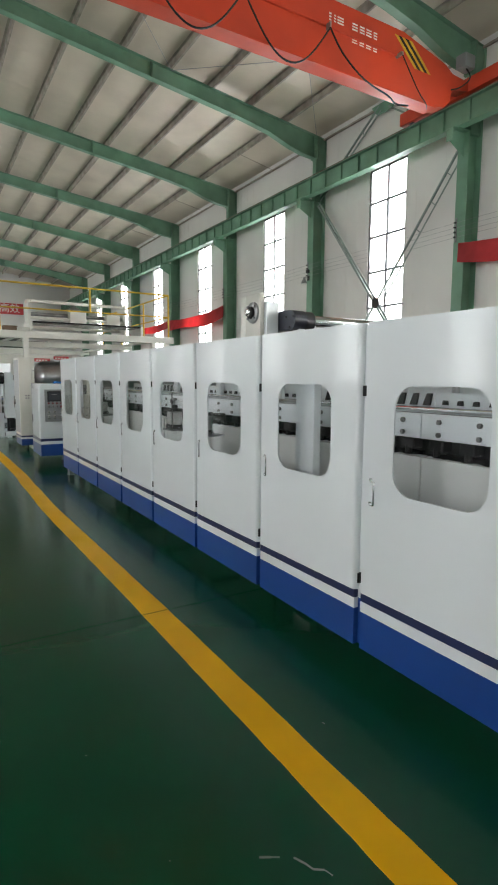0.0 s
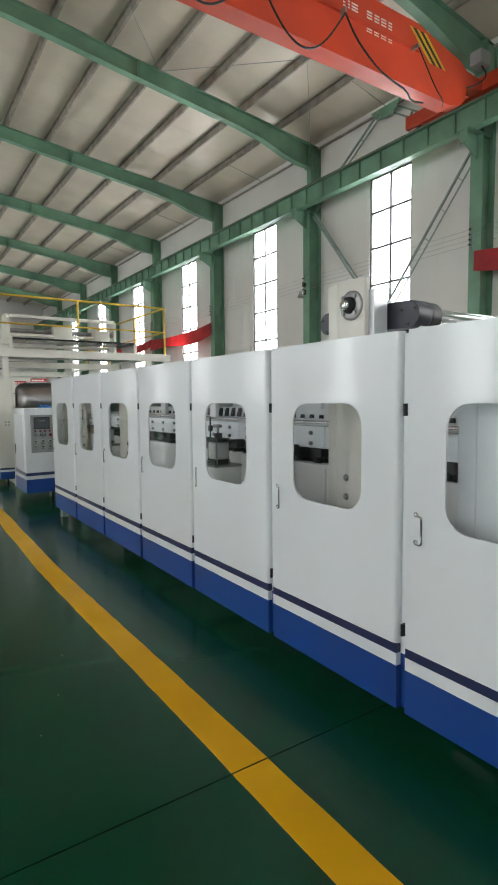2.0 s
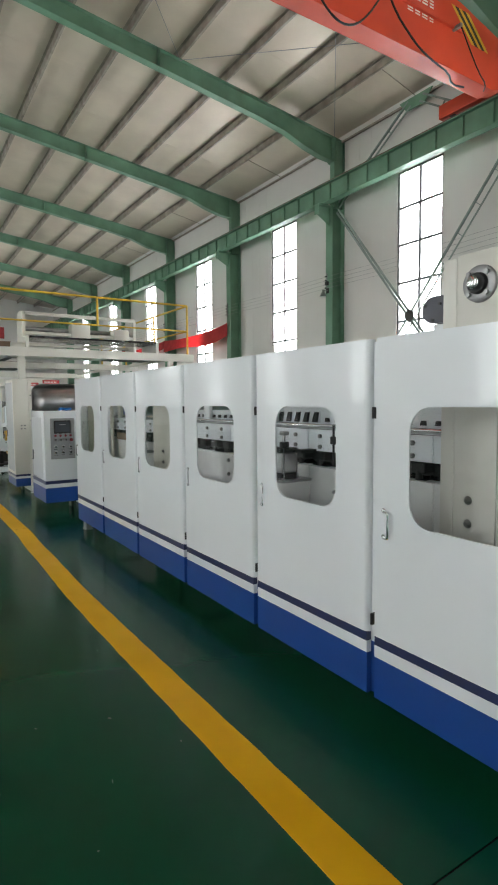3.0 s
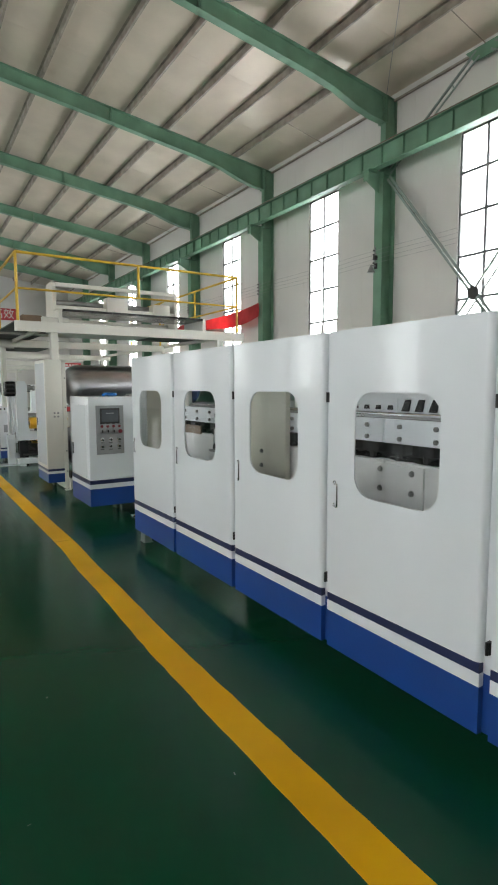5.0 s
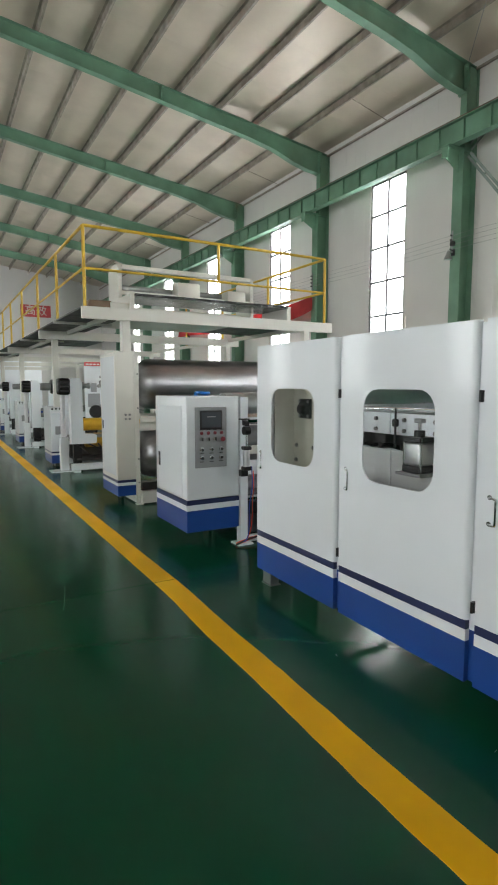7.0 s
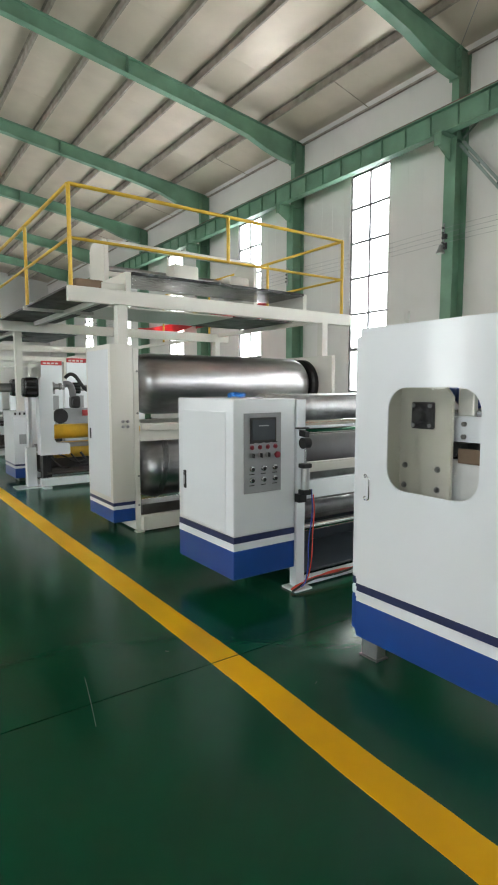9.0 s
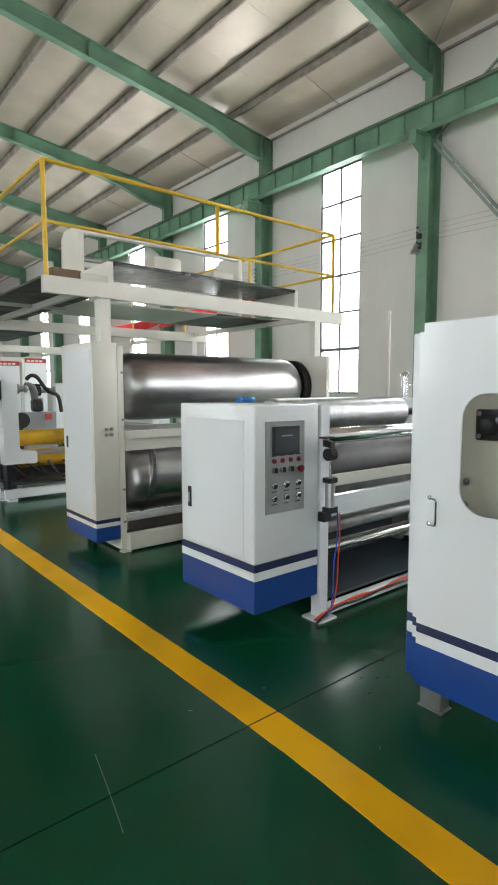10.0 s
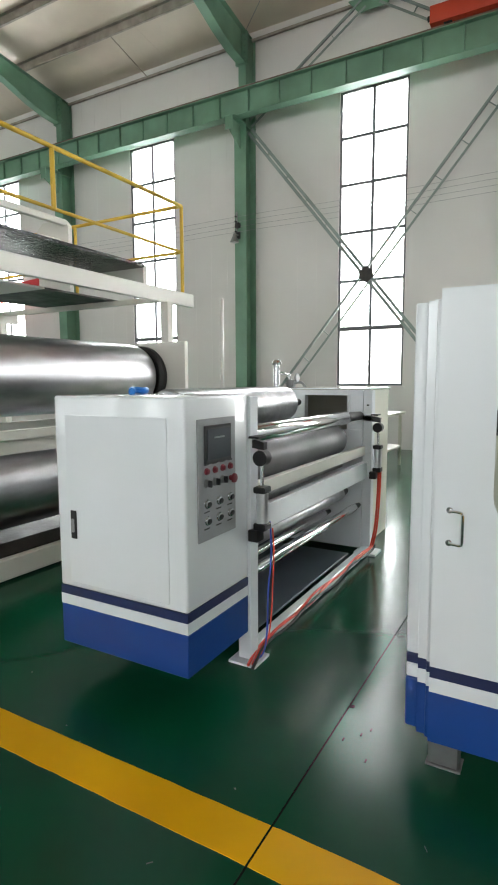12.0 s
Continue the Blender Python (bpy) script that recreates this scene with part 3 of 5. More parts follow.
for k in range(12):
    ya, yb = SEAM_END - DOOR * (k + 1), SEAM_END - DOOR * k
    z0 = 0.62 if k < 2 else 0.05
    part("lower_panel", box((PLATE_X, ya + 0.004, z0), (PLATE_X + 0.03, yb - 0.004, 1.165), 0.003), PANEL_IN, frame_t, "pale grey steel panel")
    beam = part("clamp_beam", box((PLATE_X - 0.01, ya + 0.003, 1.272), (PLATE_X + 0.07, yb - 0.003, 1.415), 0.004), WHITE, frame_t)
    for j in range(4):
        for z in (1.302, 1.372):
            part("bolt", turned((PLATE_X - 0.01, ya + 0.13 + 0.255 * j, z), "x", [(-0.016, 0.012), (-0.014, 0.015), (0.0, 0.015)], 6), BOLT, beam)
    part("slide_rail", rod((PLATE_X + 0.03, ya, 1.435), (PLATE_X + 0.03, yb, 1.435), 0.014, 12), CHROME, frame_t, "polished guide rod")
    part("chain_channel", box((PLATE_X + 0.09, ya, 1.165), (PLATE_X + 0.11, yb, 1.272)), BLACK, frame_t, "black chain channel")
    for j in range(5):
        y = ya + 0.06 + 0.205 * j
        bm = box((PLATE_X + 0.005, y, 1.205), (PLATE_X + 0.088, y + 0.10, 1.268), 0.008)
        add_rod(bm, (PLATE_X + 0.02, y + 0.05, 1.17), (PLATE_X + 0.02, y + 0.05, 1.22), 0.02, 10)
        part("clip_block", bm, BLACK, frame_t, "black chain clip")
    part("film_wrap", crumpled(PLATE_X, ya + 0.03, yb - 0.03), DARKFILM, frame_t, "crumpled dark film")
    part("shadow_gap", box((PLATE_X + 0.075, ya, 1.418), (PLATE_X + 0.095, yb, 1.447)), BLACK, frame_t)
    if k > 1:
        comb = part("comb_strip", box((PLATE_X + 0.10, ya + 0.003, 1.45), (PLATE_X + 0.12, yb - 0.003, 1.53)), WHITE, frame_t)
        for j in range(10):
            y = ya + 0.03 + 0.1 * j
            o = [(y, 1.455), (y + 0.05, 1.455), (y + 0.02, 1.525), (y - 0.014, 1.525)]
            if k not in (3, 6):
                o = [(y, 1.462), (y + 0.036, 1.462), (y + 0.03, 1.488), (y + 0.004, 1.488)]
            part("slot", prism(o, "x", PLATE_X + 0.085, PLATE_X + 0.101), BLACK, comb, "dark slanted slot")
    if k < 2:
        continue
    part("cross_member", box((PLATE_X + 0.12, ya + 0.1, 1.58), (4.6, ya + 0.17, 1.66)), WHITE, frame_t)
for y in [MY0 + 0.5 + 1.025 * k for k in range(10)]:
    t = thing("guide_roller", "polished steel guide roller across the machine", "roller", "guide rollers")
    part("shell", turned((PLATE_X + 0.14, y, 1.70), "x", [(0, 0.03), (0, 0.075), (0.01, 0.08), (2.0, 0.08), (2.01, 0.075), (2.01, 0.03)], 28), CHROME, t)
    part("journal", rod((PLATE_X + 0.02, y, 1.70), (4.66, y, 1.70), 0.022, 14), DULL, t)
    for x in (PLATE_X + 0.06, 4.60):
        part("bearing_stand", box((x - 0.02, y - 0.05, 1.415), (x + 0.02, y + 0.05, 1.75), 0.006), WHITE, t)
back = thing("machine_back_housing", "white rear housing panel of the machine line", "machine housing")
part("rear_panel", box((4.72, MY0, 0.05), (4.75, 7.3, 1.88)), WHITE, back)
part("rear_panel", box((4.72, 7.303, 0.45), (4.75, SEAM_END, 1.88)), WHITE, back)
part("end_panel", box((2.16, SEAM_END + 0.02, 1.05), (4.75, SEAM_END + 0.05, 1.88)), WHITE, back)
idr = thing("inner_drum", "polished drum with blue end disc inside the machine", "roller drum")
part("shell", turned((2.50, 8.95, 1.625), "x", [(0, 0.05), (0, 0.175), (0.004, 0.18), (2.1, 0.18), (2.1, 0.05)], 48), STEEL, idr)
part("end_disc", turned((2.488, 8.95, 1.625), "x", [(0, 0.03), (0, 0.168), (0.011, 0.172)], 48), BLUE, idr, "blue painted end disc")
part("journal", rod((2.376, 8.95, 1.625), (4.72, 8.95, 1.625), 0.03, 16), DULL, idr)
for x in (2.45, 4.64):
    part("bearing_stand", box((x - 0.02, 8.90, 1.415), (x + 0.02, 9.0, 1.68), 0.006), IVORY, idr)
solid("cardboard_strip", box((2.405, 8.60, 1.155), (2.419, 8.972, 1.237), 0.002), CARD, "brown cardboard strip covering the clamp beam edge", "cardboard")
part("bed", box((2.46, MY0, 0.02), (4.72, SEAM_END - 1.9, 0.06)), DARK, back)

# the end post of the row, set back and rounded
end = thing("housing_end_post", "white rounded end post of the machine housing with blue foot", "machine housing")
for z0, z1, m in ((0.45, 1.86, WHITE), (0.405, 0.4495, NAVY), (0.346, 0.4045, WHITE), (0.13, 0.3455, BLUE)):
    part("post_segment", box((2.034, SEAM_END - 0.002, z0), (2.15, SEAM_END + 0.016, z1), 0.004, 2), m, end)
    part("end_web", box((2.052, SEAM_END + 0.0165, z0), (2.15, SEAM_END + 0.0515, z1)), m, end)
    part("return_segment", box((2.075, SEAM_END + 0.052, z0), (2.16, SEAM_END + 0.105, z1), 0.01, 3), m, end)
part("foot_plate", box((2.05, SEAM_END - 0.125, 0.0), (2.15, SEAM_END + 0.012, 0.008), 0.002), DULL, end)
part("foot", box((2.06, SEAM_END - 0.115, 0.0085), (2.14, SEAM_END + 0.004, 0.129), 0.005), DULL, end)
part("inner_liner", box((2.16, SEAM_END - 0.006, 0.46), (2.349, SEAM_END - 0.001, 1.80)), CREAM, end, "cream inner liner")


def bearing_plate(label, outline, x0, x1, bolts, mat=None):
    t = thing("bearing_plate", label, "machine frame", "cream bearing plates")
    bm = prism(outline, "x", x0, x1)
    part("plate", bm, mat or CREAM, t)
    for y, z in bolts:
        part("bolt", turned((x0, y, z), "x", [(-0.016, 0.011), (-0.012, 0.014), (-0.003, 0.014), (-0.003, 0.019), (0.0, 0.019)], 8), BOLT, t)
    return t


p_end = bearing_plate("cream bearing plate with a black square bearing block", [(8.98, 0.06), (9.34, 0.06), (9.34, 1.62), (9.06, 1.62), (8.98, 1.52)], 2.35, 2.372, [(9.06, 1.112), (9.06, 0.996), (9.285, 1.115), (9.29, 0.996)])
bb = part("bearing_block", box((2.325, 9.083, 1.337), (2.35, 9.236, 1.49), 0.008), BLACK, p_end)
part("bearing_boss", turned((2.325, 9.16, 1.413), "x", [(-0.05, 0.02), (-0.045, 0.034), (-0.012, 0.038), (0, 0.055)], 24), BLACK, bb)
for dy in (-0.056, 0.056):
    for dz in (-0.056, 0.056):
        part("screw", rod((2.317, 9.16 + dy, 1.413 + dz), (2.325, 9.16 + dy, 1.413 + dz), 0.012, 8), DULL, bb)
bearing_plate("cream bearing plate standing in the machine bed", [(7.16, 0.06), (7.72, 0.06), (7.72, 1.62), (7.16, 1.62)], 2.36, 2.40, [(7.47, 1.11), (7.47, 1.0)])
bearing_plate("pale grey bolted plate low in the machine bed", [(5.95, 0.06), (6.35, 0.06), (6.35, 1.15), (5.95, 1.15)], 2.415, 2.428, [(6.03, 1.112), (6.03, 1.0), (6.27, 1.115), (6.27, 1.0)], PANEL_IN)
tower = thing("drive_tower", "white drive tower with flanged bearing rising above the housing", "machine frame")
part("tower_plate", box((2.385, 3.825, 0.06), (2.425, 4.055, 2.29), 0.005, 2), IVORY, tower)
part("side_strip", box((2.388, 4.057, 0.06), (2.426, 4.135, 2.285), 0.003, 1), IVORY, tower)
part("side_strip", box((2.388, 3.60, 0.06), (2.426, 3.823, 1.86), 0.003, 1), IVORY, tower)
for z in (1.115, 1.0):
    part("bolt", turned((2.385, 3.97, z), "x", [(-0.016, 0.011), (-0.012, 0.014), (0, 0.024)], 8), BOLT, tower)
fl = part("flange", turned((2.385, 3.925, 2.137), "x", [(-0.02, 0.05), (-0.022, 0.072), (-0.016, 0.084), (0, 0.086)], 36), DULL, tower, "round cast bearing flange")
part("shaft_end", turned((2.363, 3.925, 2.137), "x", [(-0.05, 0.022), (-0.046, 0.030), (0.0, 0.030)], 24), CHROME, fl)
part("collar", turned((2.363, 3.925, 2.137), "x", [(-0.022, 0.042), (-0.018, 0.047), (0.0, 0.05)], 24), BLACK, fl)
for a in (45, 135, 225, 315):
    y, z = 3.925 + 0.066 * math.cos(radians(a)), 2.137 + 0.066 * math.sin(radians(a))
    part("screw", rod((2.350, y, z), (2.365, y, z), 0.011, 8), DULL, fl)
part("head_block", box((2.43, 3.80, 1.70), (2.55, 4.08, 2.22), 0.006), WHITE, tower)
belt = thing("belt_cover", "black rounded belt cover running behind the drive tower", "belt cover")
stad = [(3.66 - 0.078 * math.sin(radians(u)), 2.068 + 0.078 * math.cos(radians(u))) for u in range(180, -1, -15)] + [(4.335 + 0.072 * math.sin(radians(u)), 2.09 + 0.072 * math.cos(radians(u))) for u in range(0, 181, 15)]
part("cover", prism(stad, "x", 2.56, 2.68), NAVYBLK, belt)
part("rear_cover", prism([(y, z - 0.004) for y, z in stad], "x", 2.682, 2.76), BLACK, belt)
for y, z in ((3.66, 2.068), (4.335, 2.09)):
    for a in (30, 150, 270):
        part("screw", rod((2.552, y + 0.055 * math.cos(radians(a)), z + 0.055 * math.sin(radians(a))), (2.56, y + 0.055 * math.cos(radians(a)), z + 0.055 * math.sin(radians(a))), 0.008, 8), BLACK, belt)
for y in (3.66, 4.335):
    part("stand", box((2.62, y - 0.04, 1.62), (2.72, y + 0.04, 2.02)), WHITE, belt)
for y, z in ((3.68, 2.07), (4.30, 2.08)):
    t = thing("tower_roller", "chrome roller lying on top of the machine", "roller", "tower rollers")
    part("shell", turned((2.80, y, z), "x", [(0, 0.02), (0, 0.048), (1.7, 0.048), (1.7, 0.02)], 28), CHROME, t)
    part("journal", rod((2.68, y, z), (4.62, y, z), 0.02, 14), DULL, t)
    for x in (2.79, 4.54):
        part("stand", box((x - 0.025, y - 0.03, 1.40), (x + 0.025, y + 0.03, z - 0.005)), WHITE, t)

col = thing("inner_column", "white double steel column behind the machine door", "machine frame")
part("front_channel", box((2.20, 2.855, 0.05), (2.26, 2.97, 1.88), 0.004), WHITE, col)
part("side_channel", box((2.21, 2.974, 0.05), (2.30, 3.07, 1.88), 0.004), WHITE, col)
part("bolt", turned((2.40, 3.12, 1.16), "x", [(-0.016, 0.011), (-0.012, 0.014), (0.03, 0.02)], 8), BOLT, col)


def pneumatic(y):
    t = thing("pneumatic_cylinder", "aluminium air cylinder with black end caps on the machine bed", "air cylinder", "air cylinders")
    x = 2.27
    part("barrel", box((x - 0.062, y - 0.062, 1.125), (x + 0.062, y + 0.062, 1.262), 0.018, 3), ALU, t)
    part("lower_cap", box((x - 0.07, y - 0.07, 1.085), (x + 0.07, y + 0.07, 1.125), 0.006), BLACK, t)
    part("upper_cap", box((x - 0.07, y - 0.07, 1.262), (x + 0.07, y + 0.07, 1.292), 0.006), BLACK, t)
    part("gland", rod((x, y, 1.292), (x, y, 1.33), 0.032, 18), BLACK, t)
    part("piston_rod", rod((x, y, 1.33), (x, y, 1.375), 0.012, 12), CHROME, t)
    part("clevis", box((x - 0.02, y - 0.03, 1.375), (x + 0.02, y + 0.03, 1.40), 0.004), DULL, t)
    for dx in (-0.055, 0.055):
        for dy in (-0.066, 0.066):
            part("tie_rod", rod((x + dx, y + dy, 1.06), (x + dx, y + dy, 1.292), 0.006, 8), CHROME, t)
    part("bracket", box((x - 0.09, y - 0.10, 1.066), (PLATE_X, y + 0.10, 1.084), 0.003), DULL, t)
    part("linkage", box((x + 0.02, y - 0.16, 1.262), (PLATE_X - 0.012, y - 0.09, 1.285), 0.004), BLACK, t)
    part("stem", rod((x + 0.10, y + 0.30, 1.2), (x + 0.10, y + 0.30, 1.45), 0.007, 10), BLACK, t)
    part("stem_block", box((x + 0.085, y + 0.28, 1.33), (x + 0.115, y + 0.32, 1.38), 0.006), BLACK, t)
    return t


pneumatic(7.91)
pneumatic(5.30)
pneumatic(4.62)


def cabinet(name, label, lo, hi, skirt, z_s1, z_s2, paint=None, round_off=0.014):
    """A control cabinet with blue skirt and stripe, carried on a recessed plinth."""
    t = thing(name, label, "control cabinet")
    (x0, y0, z0), (x1, y1, z1) = lo, hi
    part("body", box((x0, y0, z_s2), (x1, y1, z1), round_off, 3), paint or WHITE, t)
    part("stripe", box((x0 + 0.001, y0 + 0.001, z_s1), (x1, y1, z_s2 - 0.0005)), NAVY, t, "dark navy stripe")
    part("band", box((x0, y0, skirt), (x1, y1, z_s1 - 0.0005)), WHITE, t)
    part("skirt", box((x0 + 0.001, y0 + 0.001, z0), (x1, y1, skirt - 0.0005), 0.004), BLUE, t, "royal blue skirt")
    part("plinth", box((x1 - 0.055, y1 - 0.22, 0), (x1 - 0.02, y1 - 0.06, z0 + 0.01)), DARK, t)
    return t


cab = cabinet("control_cabinet", "white control cabinet with grey operator panel and blue skirt", (1.84, 10.37, 0.187), (2.405, 11.19, 1.495), 0.40, 0.455, 0.50)
door = part("cabinet_door", box((1.836, 10.47, 0.53), (1.842, 11.11, 1.40), 0.0015), WHITE, cab)
lt = part("latch", box((1.828, 11.05, 0.765), (1.838, 11.09, 0.912), 0.004), BLACK, door, "black recessed latch")
part("lever", box((1.822, 11.06, 0.80), (1.829, 11.08, 0.87), 0.003), DULL, lt)
pan = part("operator_panel", box((1.928, 10.362, 0.81), (2.262, 10.372, 1.39), 0.002), GREY, cab, "grey operator panel")
scr = part("screen_bezel", box((1.976, 10.354, 1.176), (2.212, 10.363, 1.358), 0.004), BLACK, pan)
part("screen", box((1.994, 10.351, 1.196), (2.194, 10.355, 1.340)), SCREEN, scr, "dark touch screen")
part("tag_bar", box((2.05, 10.3495, 1.295), (2.14, 10.3512, 1.303)), GREY, scr)
for i in range(4):
    x = 1.995 + 0.0703 * i
    part("button", turned((x, 10.362, 1.143), "y", [(-0.016, 0.009), (-0.014, 0.0125), (-0.005, 0.0125), (-0.005, 0.017), (0, 0.017)], 20), BTN_RED, pan, "red push button")
    part("button_tag", box((x - 0.02, 10.3605, 1.172), (x + 0.02, 10.3622, 1.178)), BLACK, pan)
for i in range(3):
    x = 1.995 + 0.0703 * i
    kb = part("selector_knob", turned((x, 10.362, 1.086), "y", [(-0.012, 0.012), (-0.012, 0.019), (0, 0.021)], 20), DULL, pan)
    part("knob_grip", box((x - 0.005, 10.330, 1.070), (x + 0.005, 10.351, 1.102), 0.002), BLACK, kb)
part("stop_button", turned((2.212, 10.362, 1.082), "y", [(-0.032, 0.016), (-0.029, 0.023), (-0.02, 0.025), (-0.016, 0.014), (0, 0.014)], 24), BTN_RED, pan, "red mushroom stop button")
for r, z in enumerate((0.988, 0.907)):
    for i in range(3):
        x = 1.995 + 0.1035 * i
        kb = part("selector_knob", turned((x, 10.362, z), "y", [(-0.016, 0.013), (-0.014, 0.018), (-0.005, 0.018), (-0.005, 0.022), (0, 0.022)], 20), CHROME, pan)
        part("knob_cap", rod((x, 10.340, z), (x, 10.347, z), 0.012, 16), BLACK, kb)
        part("button_tag", box((x - 0.022, 10.3605, z - 0.042), (x + 0.022, 10.3622, z - 0.036)), BLACK, pan)

# ---- coating unit behind the control cabinet ----
coat = thing("coating_unit", "white roller coating unit with steel and rubber rollers", "machine")
part("near_upright", box((2.415, 10.36, 0.02), (2.50, 10.44, 1.485), 0.003), WHITE, coat)
part("near_side_plate", box((2.43, 10.445, 0.3), (2.47, 11.3, 1.485), 0.003), WHITE, coat)
part("near_foot", box((2.37, 10.31, 0.0), (2.54, 10.48, 0.014)), WHITE, coat)
part("far_upright", box((4.62, 10.36, 0.02), (4.70, 10.44, 1.485), 0.003), WHITE, coat)
FAR_Y0, FAR_Y1, FAR_Z0, FAR_Z1 = 10.59, 11.00, 1.13, 1.435
part("far_foot", box((4.58, 10.3, 0.0), (4.78, 10.5, 0.018)), WHITE, coat)
part("base_tube", box((2.50, 10.37, 0.012), (4.62, 10.43, 0.075), 0.004), WHITE, coat)
part("base_tube", box((2.50, 11.2, 0.012), (4.62, 11.27, 0.075), 0.004), WHITE, coat)
part("doctor_bar", box((2.50, 10.42, 0.905), (4.64, 10.47, 0.985), 0.003), IVORY, coat, "ivory doctor bar")
part("pan", box((2.52, 10.45, 0.08), (4.30, 11.15, 0.095), 0.003), SLATE, coat, "slate-blue drip pan")
part("pan_lip", box((2.52, 11.13, 0.0955), (4.30, 11.15, 0.30)), SLATE, coat)
part("cross_beam", box((2.50, 10.40, 0.70), (4.64, 10.45, 0.845), 0.003), WHITE, coat)
# added plate: keeps the window's reflection off the floor below the rollers
part("lower_apron", box((2.5, 11.16, 0.076), (4.62, 11.18, 0.98), 0.003), DULL, coat, "dull steel plate added to block window light")
part("plate_between", box((2.55, 10.62, 0.79), (4.6, 10.64, 0.9)), DULL, coat)


def roller(name, label, y, z, r, x0, x1, mat, cut=0.0):
    t = thing(name, label, "roller", "coating rollers")
    part("shell", turned((x0 + 0.06, y, z), "x", [(0, 0.02), (0, r * 0.9), (0.012, r), (x1 - x0 - 0.132 - cut, r), (x1 - x0 - 0.12 - cut, r * 0.9), (x1 - x0 - 0.12 - cut, 0.02)], 44), mat, t)
    if cut:
        part("bearing_sleeve", turned((x1 - 0.06 - cut, y, z), "x", [(0, 0.02), (0, min(0.045, r * 0.8)), (cut + 0.02, min(0.036, r * 0.7)), (cut + 0.02, 0.02)], 24), BLACK, t)
    part("journal", rod((x0 - 0.01, y, z), (x1 + 0.01, y, z), min(0.03, r * 0.6), 16), BLACK, t)
    return t


roller("press_roller", "polished chrome press roller", 10.47, 1.26, 0.055, 2.47, 4.64, CHROME, 0.36)
roller("rubber_roller", "dark grey rubber coating roller", 10.62, 1.06, 0.125, 2.47, 4.64, RUBBER, 0.22)
roller("wrapped_roller", "steel roller wrapped in clear plastic film", 11.0, 1.375, 0.145, 2.47, 4.45, WRAP, 0.25)
roller("idler_roller", "thin chrome idler roller", 10.47, 0.45, 0.034, 2.48, 4.62, CHROME, 0.06)
roller("idler_roller", "thin chrome idler roller", 10.75, 0.36, 0.03, 2.48, 4.62, CHROME, 0.06)
roller("metering_roller", "dark polished steel metering roller", 10.60, 0.572, 0.058, 2.47, 4.64, WRAP, 0.12)
t = solid("plastic_wrap", tube([(2.22, 11.0, 1.51), (2.27, 11.04, 1.52), (2.33, 11.0, 1.512), (2.40, 11.05, 1.515)], 0.020, 8, 2), BLUEBAG, "blue plastic wrapping lying on the cabinet", "plastic wrap")


def press_cylinder(x, label):
    t = thing("press_cylinder", label, "air cylinder", "press cylinders")
    y = 10.31
    part("lever", prism([(10.29, 1.20), (10.48, 1.22), (10.48, 1.27), (10.33, 1.25), (10.29, 1.24)], "x", x - 0.02, x + 0.02), BLACK, t)
    part("clevis", turned((x - 0.03, y, 1.155), "x", [(0, 0.02), (0, 0.042), (0.06, 0.042), (0.06, 0.02)], 20), BLACK, t)
    part("rod", rod((x, y, 1.0), (x, y, 1.15), 0.010, 12), CHROME, t)
    part("top_cap", box((x - 0.042, y - 0.035, 0.965), (x + 0.042, y + 0.035, 1.0), 0.006), BLACK, t)
    part("barrel", turned((x, y, 0.80), "z", [(0, 0.034), (0.165, 0.034)], 24), ALU, t)
    part("bottom_cap", box((x - 0.042, y - 0.035, 0.76), (x + 0.042, y + 0.035, 0.80), 0.006), BLACK, t)
    part("mount", box((x - 0.055, y + 0.0, 0.70), (x + 0.02, y + 0.06, 0.765), 0.004), BLACK, t)
    part("adjuster", rod((x + 0.01, 10.40, 1.27), (x + 0.01, 10.40, 1.345), 0.007, 10), DULL, t)
    part("adjuster_wheel", turned((x + 0.01, 10.40, 1.345), "z", [(0, 0.012), (0, 0.032), (0.012, 0.032), (0.012, 0.012)], 18), BLACK, t)
    part("stay", box((x - 0.06, 10.30, 1.262), (x + 0.03, 10.36, 1.274)), BLACK, t)
    return t


press_cylinder(2.455, "small air cylinder with black caps on the near upright")
press_cylinder(4.64, "small air cylinder with black caps on the far upright")
solid("air_hose", tube([(2.50, 10.285, 0.80), (2.51, 10.28, 0.6), (2.47, 10.285, 0.4), (2.48, 10.29, 0.2), (2.46, 10.30, 0.05), (2.40, 10.33, 0.03)], 0.005, 8, 2), HOSE_B, "blue air hose hanging from the cylinder", "hose")
solid("air_hose", tube([(2.51, 10.275, 0.76), (2.52, 10.27, 0.62), (2.50, 10.27, 0.45), (2.505, 10.275, 0.3), (2.49, 10.29, 0.12), (2.44, 10.32, 0.03)], 0.0045, 8, 2), HOSE_R, "red air hose below the cylinder", "hose")
for i, (dy, mat, nm) in enumerate(((0.0, HOSE_R, "red"), (0.018, HOSE_R, "red"), (-0.02, HOSE_K, "black"))):
    pts = [(2.38 - 0.02 * i, 10.33 + dy, 0.02), (2.55, 10.36 + dy, 0.05 + 0.01 * i)]
    for k in range(1, 9):
        x = 2.55 + 0.26 * k
        pts.append((min(x, 4.60), 10.345 + dy + 0.014 * math.sin(2.1 * k + i), 0.072 + 0.012 * math.sin(1.7 * k + 2 * i)))
    pts.append((4.62, 10.33 + dy, 0.10))
    if mat is HOSE_R:
        pts += [(4.63, 10.30 + dy, 0.25), (4.65, 10.29 + dy, 0.5), (4.655, 10.285 + dy, 0.78)]
    solid("air_hose", tube(pts, 0.009, 8, 2), mat, nm + " air hose lying along the white base tube", "hose", "base hoses")

